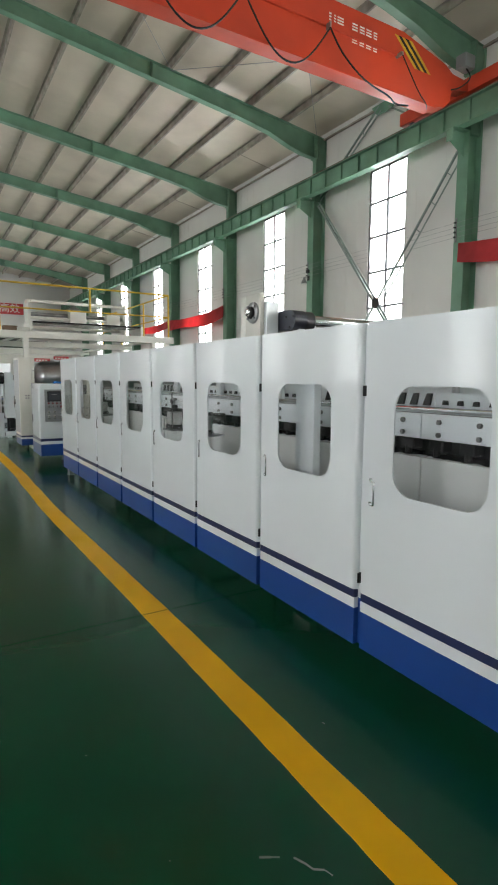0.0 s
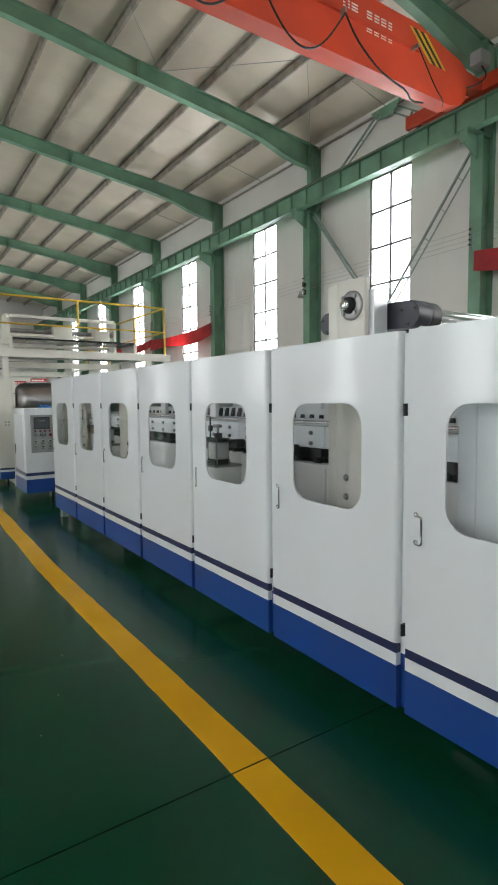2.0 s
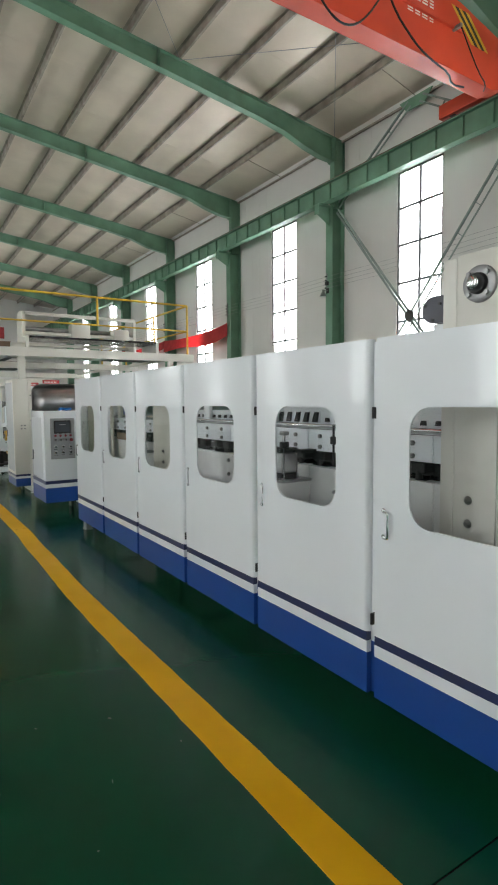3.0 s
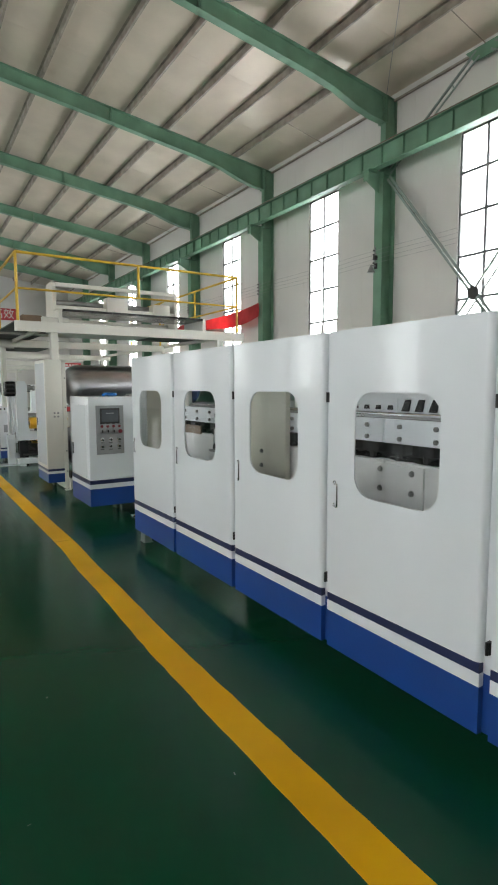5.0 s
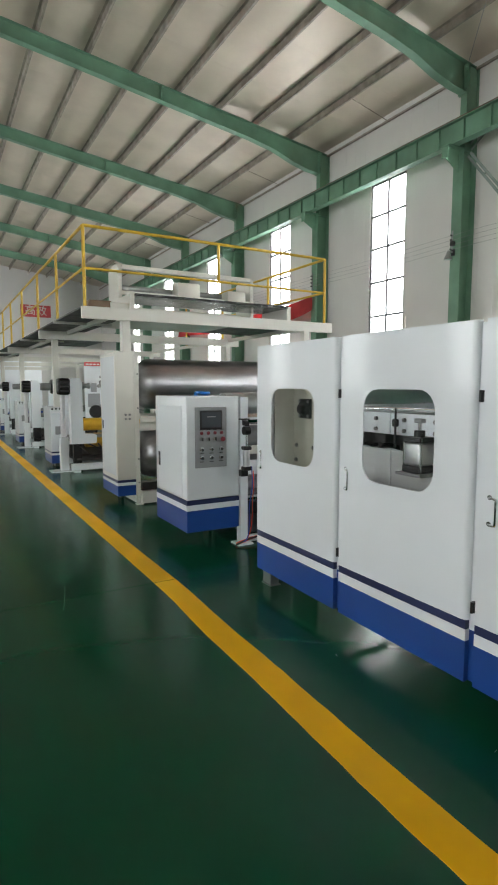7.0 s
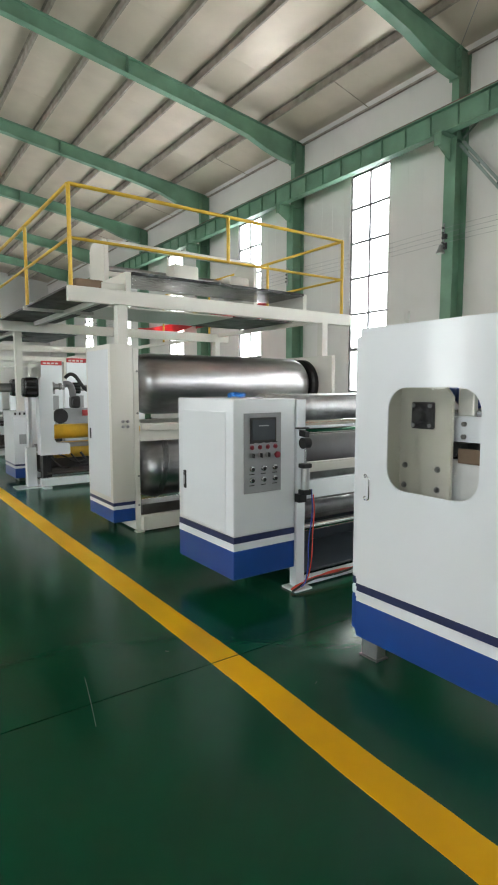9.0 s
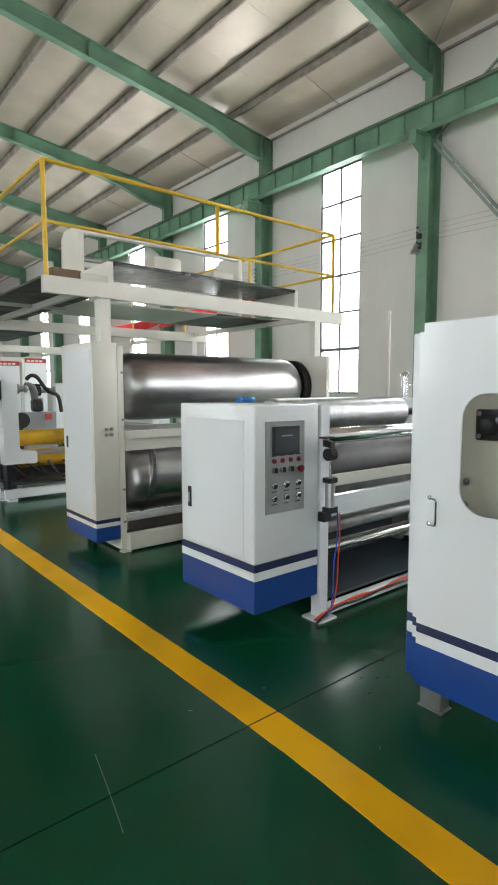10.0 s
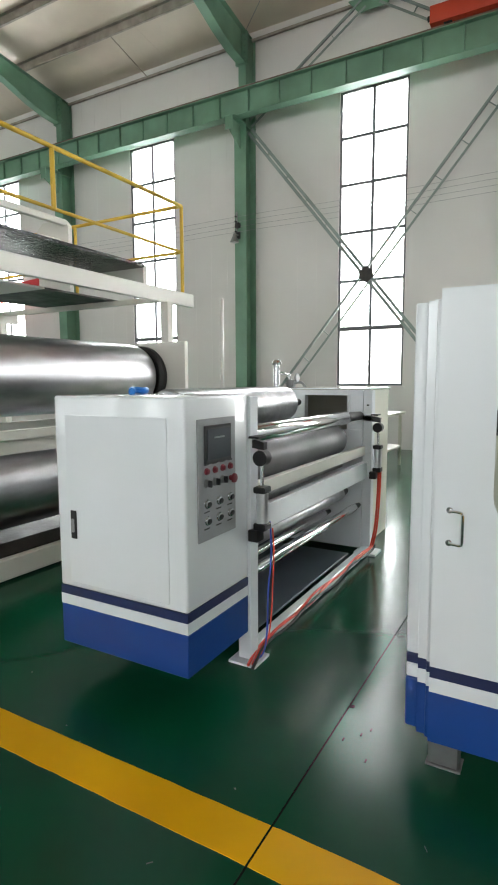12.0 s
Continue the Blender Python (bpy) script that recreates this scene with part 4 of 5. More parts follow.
# far end of the coating unit: side plate with an opening, outer cabinet, pipework
part("far_plate_lower", box((4.62, 10.445, 0.05), (4.68, 11.55, FAR_Z0), 0.003), WHITE, coat)
part("far_plate_front", box((4.62, 10.445, FAR_Z0 + 0.0005), (4.68, FAR_Y0, 1.485)), WHITE, coat)
part("far_plate_rear", box((4.62, FAR_Y1, FAR_Z0 + 0.0005), (4.68, 11.55, 1.485)), WHITE, coat)
part("far_plate_top", box((4.62, FAR_Y0 + 0.0005, FAR_Z1), (4.68, FAR_Y1 - 0.0005, 1.485)), WHITE, coat)
part("opening_rim", box((4.612, FAR_Y0 - 0.02, FAR_Z1), (4.6195, FAR_Y1 + 0.02, FAR_Z1 + 0.014)), WHITE, coat)
part("opening_rim", box((4.612, FAR_Y1, FAR_Z0), (4.6195, FAR_Y1 + 0.02, FAR_Z1 - 0.0005)), WHITE, coat)
part("opening_rim", box((4.612, FAR_Y0 - 0.02, FAR_Z0), (4.6195, FAR_Y0, FAR_Z1 - 0.0005)), WHITE, coat)
box_t = thing("drive_cabinet", "cream drive cabinet at the far end of the coating unit", "machine housing")
part("front", box((4.70, 10.48, 0.0), (5.58, 10.50, 1.485), 0.003), CREAM, box_t)
part("side", box((5.56, 10.503, 0.0), (5.58, 11.65, 1.485)), CREAM, box_t)
part("back", box((4.70, 11.63, 0.0), (5.557, 11.65, 1.485)), CREAM, box_t)
part("top", box((4.70, 10.46, 1.487), (5.60, 11.67, 1.50), 0.003), WHITE, box_t)
part("inner_shelf", box((4.70, 10.503, 1.10), (5.557, 11.627, 1.115)), CREAM, box_t)
valve = thing("steam_valve", "chrome steam pipe with valve and rotary joint", "pipework")
part("pipe", rod((4.92, 11.45, 1.50), (4.92, 11.45, 1.73), 0.032, 18), CHROME, valve)
part("pipe_cap", turned((4.92, 11.45, 1.73), "z", [(0, 0.046), (0.02, 0.05), (0.035, 0.04), (0.05, 0.02)], 20), CHROME, valve)
part("elbow", tube([(4.92, 11.45, 1.64), (5.05, 11.42, 1.65), (5.12, 11.4, 1.63), (5.14, 11.4, 1.5)], 0.018, 10, 2), CHROME, valve)
part("hand_wheel", turned((5.16, 11.33, 1.60), "y", [(-0.01, 0.02), (-0.01, 0.045), (0.01, 0.045), (0.01, 0.02)], 18), DULL, valve)
part("valve_body", box((5.10, 11.35, 1.50), (5.18, 11.43, 1.58), 0.012, 2), DULL, valve)
part("elbow_lower", tube([(5.14, 11.36, 1.54), (5.2, 11.3, 1.56), (5.2, 11.25, 1.5)], 0.014, 8, 2), DULL, valve)
bench = thing("work_bench", "cream work bench with shelf against the wall", "bench")
part("top", box((8.6, 11.4, 0.96), (10.2, 12.1, 1.0), 0.006), CREAM, bench)
part("shelf", box((8.65, 11.45, 0.35), (10.15, 12.05, 0.38)), CREAM, bench)
for x in (8.65, 10.1):
    for y in (11.45, 12.0):
        part("leg", box((x, y, 0), (x + 0.05, y + 0.05, 0.96)), CREAM, bench)
solid("red_box", box((8.7, 11.5, 1.0), (8.95, 11.7, 1.12), 0.01), BANNER, "small red box on the bench", "box")

# ---- drum unit ----
cab2 = cabinet("drum_cabinet", "tall white drive cabinet with navy stripe beside the steel drum", (1.86, 12.72, 0.13), (2.11, 13.46, 2.03), 0.27, 0.31, 0.345, IVORY, 0.004)
part("cabinet_door", box((1.857, 12.78, 0.40), (1.862, 13.42, 1.98), 0.001), WHITE, cab2)
part("latch", box((1.850, 13.34, 1.0), (1.858, 13.38, 1.12), 0.003), BLACK, cab2)
for dx in (0, 0.055):
    for dz in (0, 0.055):
        part("knob", turned((1.985 + dx, 12.72, 1.16 + dz), "y", [(-0.02, 0.01), (-0.018, 0.014), (0, 0.016)], 14), DULL, cab2)
du = thing("drum_stand", "white upright steel frame carrying the two drums", "machine frame")
part("near_side_plate", box((2.1105, 12.712, 0.02), (2.17, 13.55, 2.0), 0.004), IVORY, du)
part("near_foot", box((2.10, 12.66, 0.0), (2.19, 12.74, 0.014)), IVORY, du)
part("far_side_plate", box((4.80, 12.5, 0.02), (4.86, 13.65, 2.0), 0.004), IVORY, du)
part("cross_beam", box((2.17, 12.66, 1.11), (4.80, 12.70, 1.19), 0.003), IVORY, du)
part("front_panel", box((2.17, 12.704, 0.995), (4.80, 12.715, 1.108), 0.002), IVORY, du)
part("cross_beam", box((2.17, 13.45, 1.11), (4.80, 13.50, 1.19), 0.003), IVORY, du)
part("base_beam", box((2.17, 12.64, 0.02), (4.80, 12.72, 0.18), 0.003), IVORY, du)
part("base_beam", box((2.17, 13.45, 0.02), (4.80, 13.52, 0.18), 0.003), IVORY, du)
part("tray", box((2.2, 12.74, 0.18), (4.78, 13.42, 0.20)), DARK, du)
part("tray_lip", box((2.2, 12.735, 0.182), (4.78, 12.739, 0.29)), DARK, du)
for z in (0.3, 0.62, 1.3, 1.75):
    part("bolt", turned((2.145, 12.70, z), "y", [(-0.012, 0.009), (-0.01, 0.012), (0, 0.012)], 8), BOLT, du)


def drum(z):
    t = thing("steel_drum", "large brushed steel drum with dished ends on a shaft", "roller drum", "steel drums")
    part("shell", turned((2.21, 13.08, z), "x", [(0.012, 0.08), (0.02, 0.15), (0.036, 0.21), (0.06, 0.26), (0.095, 0.30), (0.14, 0.328), (0.19, 0.345), (0.25, 0.35), (2.30, 0.35), (2.36, 0.345), (2.41, 0.325), (2.45, 0.29), (2.47, 0.1)], 72), STEEL, t)
    part("shaft", rod((2.05, 13.08, z), (4.9, 13.08, z), 0.07, 24), BLACK, t)
    part("end_flange", turned((4.70, 13.08, z), "x", [(0, 0.31), (0.03, 0.34), (0.09, 0.34), (0.095, 0.2)], 48), BLACK, t)
    return t


drum(1.62)
drum(0.66)


def drum_wrap():
    """Clear film bunched round the lower drum's shoulder."""
    bm = bm_new()
    seg, rows = 60, []
    for x, r in ((2.44, 0.352), (2.455, 0.362), (2.475, 0.356), (2.50, 0.366), (2.52, 0.353)):
        ring = []
        for k in range(seg):
            u = 2 * math.pi * k / seg
            d = random.uniform(-0.004, 0.006)
            ring.append(bm.verts.new((x + 0.10 * math.sin(u) * (0.5 + 0.5 * math.sin(u)) + random.uniform(-0.006, 0.006), 13.08 + (r + d) * math.cos(u), 0.66 + (r + d) * math.sin(u))))
        rows.append(ring)
    for A, B in zip(rows, rows[1:]):
        for k in range(seg):
            bm.faces.new((A[k], A[(k + 1) % seg], B[(k + 1) % seg], B[k]))
    bmesh.ops.solidify(bm, geom=bm.faces, thickness=0.001)
    solid("film_wrapping", bm, WRAP, "crumpled clear film bunched round the lower drum", "plastic wrap")


drum_wrap()

# ---- the platform over the line ----
Z_DECK = 2.61
deck = thing("platform", "white steel platform with dark chequer-plate deck over the machines", "platform")
part("front_beam", box((1.49, 12.86, 2.455), (5.50, 12.92, Z_DECK), 0.003), IVORY, deck)
for y, x1 in ((16.05, 5.5), (20.75, 5.5), (25.45, 5.5), (30.15, 5.5), (35.9, 5.5)):
    part("cross_beam", box((1.47, y, 2.43), (x1, y + 0.09, 2.575), 0.003), IVORY, deck)
    part("post", box((1.83, y + 0.77, 1.19), (1.94, y + 0.88, 2.585), 0.004), IVORY, deck)
    part("far_post", box((5.2, y + 0.0, 0.0), (5.3, y + 0.1, 2.43), 0.004), IVORY, deck)
part("post", box((1.99, 12.80, 2.03), (2.10, 12.92, 2.455), 0.003), IVORY, deck)
part("post_head", box((1.95, 12.76, 2.445), (2.14, 12.96, 2.455)), IVORY, deck)
part("far_post", box((4.9, 12.80, 0.0), (5.0, 12.9, 2.455), 0.003), IVORY, deck)
for x in (1.95, 5.25):
    part("stringer", box((x, 12.92, 2.52), (x + 0.06, 36.0, 2.585), 0.002), IVORY, deck)
part("deck_plate", box((1.49, 12.92, 2.587), (2.30, 36.0, Z_DECK - 0.002)), DARK, deck, "dark chequer plate walkway")
part("deck_plate", box((2.30, 13.95, 2.587), (4.20, 15.2, Z_DECK - 0.002)), IVORY, deck, "ivory sheet floor panel")
part("deck_plate", box((4.202, 13.95, 2.587), (5.46, 15.2, Z_DECK - 0.002)), DARK, deck, "dark chequer plate walkway")
part("deck_plate", box((2.30, 16.4, 2.587), (3.20, 20.0, Z_DECK - 0.002)), DARK, deck, "dark chequer plate walkway")
for y in (14.55, 18.3, 23.4):
    part("fascia", box((1.455, y, 2.55), (2.35, y + 0.05, 2.60), 0.002), IVORY, deck)


def handrail(name, label, posts, rails, stub=None):
    t = thing(name, label, "handrail", "yellow handrails")
    for x, y in posts:
        part("rail_post", rod((x, y, 3.09 if x == stub else Z_DECK - 0.002), (x, y, 3.63), 0.022, 14), YELLOW, t)
    for z in (3.63, 3.10):
        part("top_rail" if z > 3.5 else "mid_rail", tube([(x, y, z) for x, y in rails], 0.021 if z > 3.5 else 0.017, 10, 0), YELLOW, t)
    return t


handrail("handrail", "yellow tubular handrail along the platform front", [(3.48, 12.95), (5.40, 12.95)], [(1.55, 12.95), (3.48, 12.95), (5.40, 12.95)], 3.48)
handrail("handrail", "yellow tubular handrail along the aisle side", [(1.55, 12.95), (1.55, 14.75), (1.55, 16.55), (1.55, 18.6), (1.55, 20.6), (1.55, 22.4), (1.55, 24.4), (1.55, 26.4), (1.55, 28.4), (1.55, 30.4), (1.55, 32.4)], [(1.55, 12.98), (1.55, 20.0), (1.55, 32.4)])
handrail("handrail", "yellow tubular handrail along the wall side", [(5.40, 14.7), (5.40, 16.6), (5.40, 18.6)], [(5.40, 12.98), (5.40, 14.7), (5.40, 18.6)])

# winding frame, tray and boxes on the platform
wf = thing("winding_frame", "white steel winding frame standing on the platform", "machine frame")
for x in (2.30, 4.60):
    part("end_plate", prism([(13.98, Z_DECK), (14.5, Z_DECK), (14.5, 3.36), (14.40, 3.44), (14.05, 3.44), (13.98, 3.36)], "x", x, x + 0.06), IVORY, wf)
part("upper_tube", box((2.36, 14.0, 3.36), (4.60, 14.07, 3.43), 0.006), IVORY, wf)
part("middle_tube", box((2.36, 14.0, 2.98), (4.60, 14.06, 3.04), 0.006), IVORY, wf)
part("lower_tube", box((2.36, 14.3, 2.78), (4.60, 14.36, 2.84), 0.006), IVORY, wf)
part("frame_roller", rod((2.36, 14.25, 3.12), (4.60, 14.25, 3.12), 0.045, 20), DULL, wf)
part("carriage", box((3.25, 13.95, 2.86), (3.65, 14.2, 3.24), 0.03, 2), IVORY, wf)
part("carriage", box((4.15, 13.95, 2.86), (4.5, 14.2, 3.18), 0.03, 2), IVORY, wf)
tray = thing("dark_tray", "long dark film-covered tray on white brackets", "tray")
part("tray_body", box((2.22, 12.93, 2.80), (4.68, 13.72, 2.835), 0.004), DARKFILM, tray)
for x in (2.15, 4.682):
    part("bracket", prism([(12.95, Z_DECK), (13.3, Z_DECK), (13.72, 2.70), (13.72, 2.83), (12.95, 2.83)], "x", x, x + 0.06), IVORY, tray)
part("ledge", box((1.9, 13.0, Z_DECK), (2.15, 13.06, 2.70)), IVORY, tray)
solid("cardboard_box", box((1.62, 13.02, Z_DECK), (1.92, 13.2, 2.72), 0.01), CARD, "small brown cardboard box on the platform edge", "box")


def unwinder(y0):
    """One unwinding station: two pairs of L-shaped arms with chuck drives over a tubular base."""
    t = thing("unwinder", "white unwinding stand with L-shaped arms and black chuck drives", "machine", "unwinders")
    dy = y0
    ell = [(0.0, 0.52), (0.44, 0.52), (0.46, 0.54), (0.46, 0.67), (0.43, 0.70), (0.25, 0.71), (0.215, 0.76), (0.215, 1.66), (0.17, 1.74), (0.03, 1.74), (0.0, 1.70)]
    for ya, xa, xb in ((dy - 0.02, 1.975, 4.70), (dy + 1.70, 2.16, 4.52)):
        for x0, s in ((xa, 1), (xb, -1)):
            o = [(x0 + s * u, z) for u, z in ell]
            arm = part("swing_arm", prism(o if s > 0 else o[::-1], "y", ya, ya + 0.20), WHITE, t)
            xd = x0 - 0.215 if s > 0 else x0
            cd = part("chuck_drive", box((xd, ya - 0.05, 1.43), (xd + 0.213, ya + 0.22, 1.735), 0.045, 4), GLOSSBLK, arm, "black rounded chuck drive")
            for k in range(3):
                part("cover_rib", box((xd + 0.03, ya - 0.056, 1.49 + 0.08 * k), (xd + 0.18, ya - 0.05, 1.52 + 0.08 * k), 0.002), BLACK, cd)
            part("drive_motor", turned((xd - 0.20 if s > 0 else xd + 0.213, ya + 0.09, 1.58), "x", [(0, 0.03), (0, 0.075), (0.05, 0.08), (0.198, 0.08)], 20), DULL, arm) if ya > dy else None
            part("chuck", turned((x0 + (0.216 if s > 0 else -0.216), ya + 0.08, 1.60), "x", [(0, 0.07), (s * 0.04, 0.07), (s * 0.05, 0.045), (s * 0.11, 0.042), (s * 0.12, 0.055), (s * 0.15, 0.055), (s * 0.18, 0.02)], 20), DULL, arm)
    part("hub", rod((2.0, dy + 0.5, 0.60), (4.66, dy + 0.5, 0.60), 0.06, 18), DULL, t)
    part("base_tube", box((1.95, dy - 0.1, 0.04), (4.7, dy + 0.0, 0.16), 0.006), WHITE, t)
    part("base_tube", box((1.95, dy + 0.9, 0.04), (4.7, dy + 1.0, 0.16), 0.006), WHITE, t)
    for x in (2.12, 4.46):
        part("hub_stand", box((x, dy + 0.36, 0.04), (x + 0.12, dy + 0.62, 0.56), 0.006), BLACK, t)
    for x in (1.98, 4.6):
        part("base_foot", box((x, dy - 0.14, 0.0), (x + 0.12, dy + 1.02, 0.04)), WHITE, t)
        part("arm_prop", box((x + 0.03, dy + 0.02, 0.16), (x + 0.09, dy + 0.10, 0.52), 0.004), BLACK, t)
    part("pipe_stand", rod((1.865, dy + 0.20, 0.62), (1.865, dy + 0.17, 1.44), 0.045, 18), ALU, t, "pale vertical guide tube")
    part("pipe_base", box((1.80, dy + 0.14, 0.018), (1.95, dy + 0.27, 0.64), 0.006), WHITE, t)
    part("pipe_foot", box((1.62, dy + 0.04, 0.0), (2.04, dy + 0.36, 0.018)), WHITE, t)
    for k in range(5):
        r = random.uniform
        pts = [(2.1 + 0.2 * k, dy + r(0.1, 0.3), 0.5)]
        for j in range(1, 6):
            pts.append((2.1 + 0.2 * k + 0.16 * j, dy + r(0.08, 0.4), r(0.22, 0.46)))
        part("cable_loop", tube(pts, r(0.012, 0.022), 8, 2), HOSE_K, t, "black drooping cable")
    part("cable_tray", box((2.10, dy + 0.20, 0.17), (4.55, dy + 0.80, 0.20), 0.004), DARK, t, "dark cable tray")
    part("cable_tray_wall", box((2.10, dy + 0.80, 0.17), (4.55, dy + 0.82, 0.44), 0.004), DARK, t)
    return t


def console(y0):
    t = thing("operator_console", "white sloping operator console with blue skirt", "control cabinet", "operator consoles")
    o = [(y0, 0.33), (y0 + 0.75, 0.33), (y0 + 0.75, 1.19), (y0 + 0.16, 1.19), (y0, 1.08)]
    part("body", prism(o, "x", 1.72, 1.955), WHITE, t)
    part("stripe", box((1.721, y0 + 0.001, 0.30), (1.955, y0 + 0.75, 0.3295)), NAVY, t)
    part("band", box((1.72, y0, 0.26), (1.955, y0 + 0.75, 0.2995)), WHITE, t)
    part("skirt", box((1.721, y0 + 0.001, 0.10), (1.955, y0 + 0.75, 0.2595)), BLUE, t, "royal blue skirt")
    part("plinth", box((1.84, y0 + 0.3, 0), (1.93, y0 + 0.6, 0.11)), DARK, t)
    part("name_plate", box((1.80, y0 - 0.004, 0.66), (1.91, y0, 0.82)), GREY, t)
    for i in range(3):
        part("switch", rod((1.77 + 0.07 * i, y0 + 0.09, 1.13), (1.77 + 0.07 * i, y0 + 0.075, 1.17), 0.014, 12), BLACK, t)
    return t


def film_roll(y, z, r):
    t = thing("film_roll", "amber plastic-wrapped film roll across the unwinder", "film roll", "film rolls")
    part("roll", turned((2.35, y, z), "x", [(0, 0.04), (0, r * 0.97), (0.02, r), (1.98, r), (2.0, r * 0.97), (2.0, 0.04)], 36), ORANGE, t)
    part("core", rod((2.22, y, z), (4.48, y, z), 0.04, 16), DULL, t)


for y0 in (16.05, 20.75, 25.45, 30.15):
    unwinder(y0)
    console(y0 + 0.6)
film_roll(16.80, 0.83, 0.125)
film_roll(16.62, 0.53, 0.14)

# white display boards with red heads, beyond the unwinders
for x, y, h in ((4.19, 24.4, 2.40), (4.96, 24.4, 2.50)):
    t = thing("display_board", "white standing display board with a red head", "display board", "display boards")
    part("board", box((x, y, 0.05), (x + 0.62, y + 0.04, h)), WHITE, t)
    part("head", box((x, y - 0.004, h - 0.13), (x + 0.62, y, h)), BANNER, t, "red printed head")
    for i in range(4):
        part("text_bar", box((x + 0.06 + 0.12 * i, y - 0.006, h - 0.10), (x + 0.15 + 0.12 * i, y - 0.004, h - 0.05)), PAINTW, t)
    part("printed_shape", box((x + 0.1, y - 0.004, 0.9), (x + 0.5, y, 1.35)), GREY, t)
    part("printed_shape", box((x + 0.2, y - 0.004, 1.4), (x + 0.4, y, 1.7)), GREY, t)
    for dx in (0.08, 0.5):
        part("foot", box((x + dx, y - 0.2, 0.0), (x + dx + 0.05, y + 0.24, 0.05)), GREY, t)
t = thing("exhaust_hose", "thick black exhaust hose arching over a blower", "hose")
part("hose", tube([(3.52, 19.8, 1.80), (3.57, 19.8, 1.86), (3.65, 19.8, 1.90), (3.75, 19.8, 1.86), (3.83, 19.8, 1.74), (3.90, 19.8, 1.63), (4.02, 19.8, 1.52), (4.2, 19.8, 1.48), (4.25, 19.8, 1.1)], 0.042, 12, 2), HOSE_K, t)
part("blower", box((3.62, 19.70, 1.12), (3.84, 19.95, 1.40), 0.06, 3), BLACK, t)
part("blower_duct", tube([(3.50, 19.8, 1.66), (3.58, 19.8, 1.68), (3.66, 19.8, 1.60), (3.68, 19.8, 1.45), (3.70, 19.8, 1.3)], 0.075, 14, 2), RUBBER, t)
part("blower_cap", rod((3.72, 19.71, 1.25), (3.72, 19.67, 1.25), 0.09, 20), BLACK, t)
part("red_label", box((3.84, 19.64, 0.95), (3.98, 19.66, 1.08)), BANNER, t)
part("stand", box((3.45, 19.72, 0.0), (4.1, 20.0, 1.12), 0.01), GREY, t)
part("fan_wheel", turned((3.36, 19.66, 0.95), "y", [(0, 0.05), (0, 0.16), (0.05, 0.17), (0.06, 0.05)], 28), BLACK, t)
part("fan_bracket", box((3.33, 19.72, 0.0), (3.39, 19.78, 1.0)), BLACK, t)
# tall white machine beyond
for y, h in ((39.0, 3.1), (44.0, 2.6)):
    t = thing("far_machine", "tall white machine at the far end of the line", "machine", "far machines")
    part("body", box((1.9, y, 0.3), (5.2, y + 2.4, h), 0.03, 2), WHITE, t)
    part("skirt", box((1.91, y + 0.01, 0.0), (5.19, y + 2.39, 0.2995)), BLUE, t)
    part("door_panel", box((1.89, y + 0.2, 0.5), (1.9, y + 1.1, h - 0.3)), WHITE, t)
    part("door_panel", box((1.89, y + 1.2, 0.5), (1.9, y + 2.2, h - 0.3)), WHITE, t)
part("tube_pillar", rod((8.75, 14.5, 0.0), (8.75, 14.5, 3.1), 0.04, 20), WALLP, thing("exhaust_pipe", "pale upright pipe standing near the wall", "pipe"))

# ---- overhead crane ----
crane = thing("overhead_crane", "orange-red travelling crane girder with black and yellow end stripes", "crane")
GY0, GY1 = 9.30, 9.62
o = [(10.45, 7.79), (10.75, 7.86), (10.93, 8.02), (11.0, 8.3), (11.6, 8.42), (11.6, 8.6), (11.0, 8.64), (10.75, 8.78), (9.4, 9.06)]
o = [(-x, z) for x, z in o][::-1] + o
part("girder", prism(o, "y", GY0, GY1), RED, crane)
part("bottom_flange", box((-10.4, GY0 - 0.02, 7.765), (10.45, GY1 + 0.02, 7.788)), RED, crane)
for s in (1, -1):
    ec = part("end_carriage", box((s * 11.68 - 0.13, 8.0, 8.40), (s * 11.68 + 0.13, 11.47, 8.72), 0.012, 2), RED, crane)
    for y in (8.3, 11.15):
        part("wheel", turned((s * 11.68 - 0.05, y, 8.49), "x", [(0, 0.05), (0, 0.12), (0.1, 0.12), (0.1, 0.05)], 24), BLACK, ec)
    part("buffer", rod((s * 11.68, 11.47, 8.56), (s * 11.68, 11.53, 8.56), 0.05, 16), BLACK, ec)
part("drive_box", box((11.05, 9.0, 8.72), (11.40, 9.28, 9.02), 0.03, 2), GREY, crane, "grey drive motor box")
part("drive_motor", turned((11.5, 8.15, 8.86), "y", [(-0.2, 0.05), (-0.2, 0.09), (0.1, 0.09), (0.1, 0.04)], 20), BLACK, crane)


def stripe_bar(x, m, w):
    # slanted band on the girder's face
    return part("warning_stripe", prism([(x, 9.06 - 0.12), (x + w, 9.06 - 0.12), (x + 0.62 + w, 8.42), (x + 0.62, 8.42)], "y", GY0 - 0.004, GY0), m, crane)


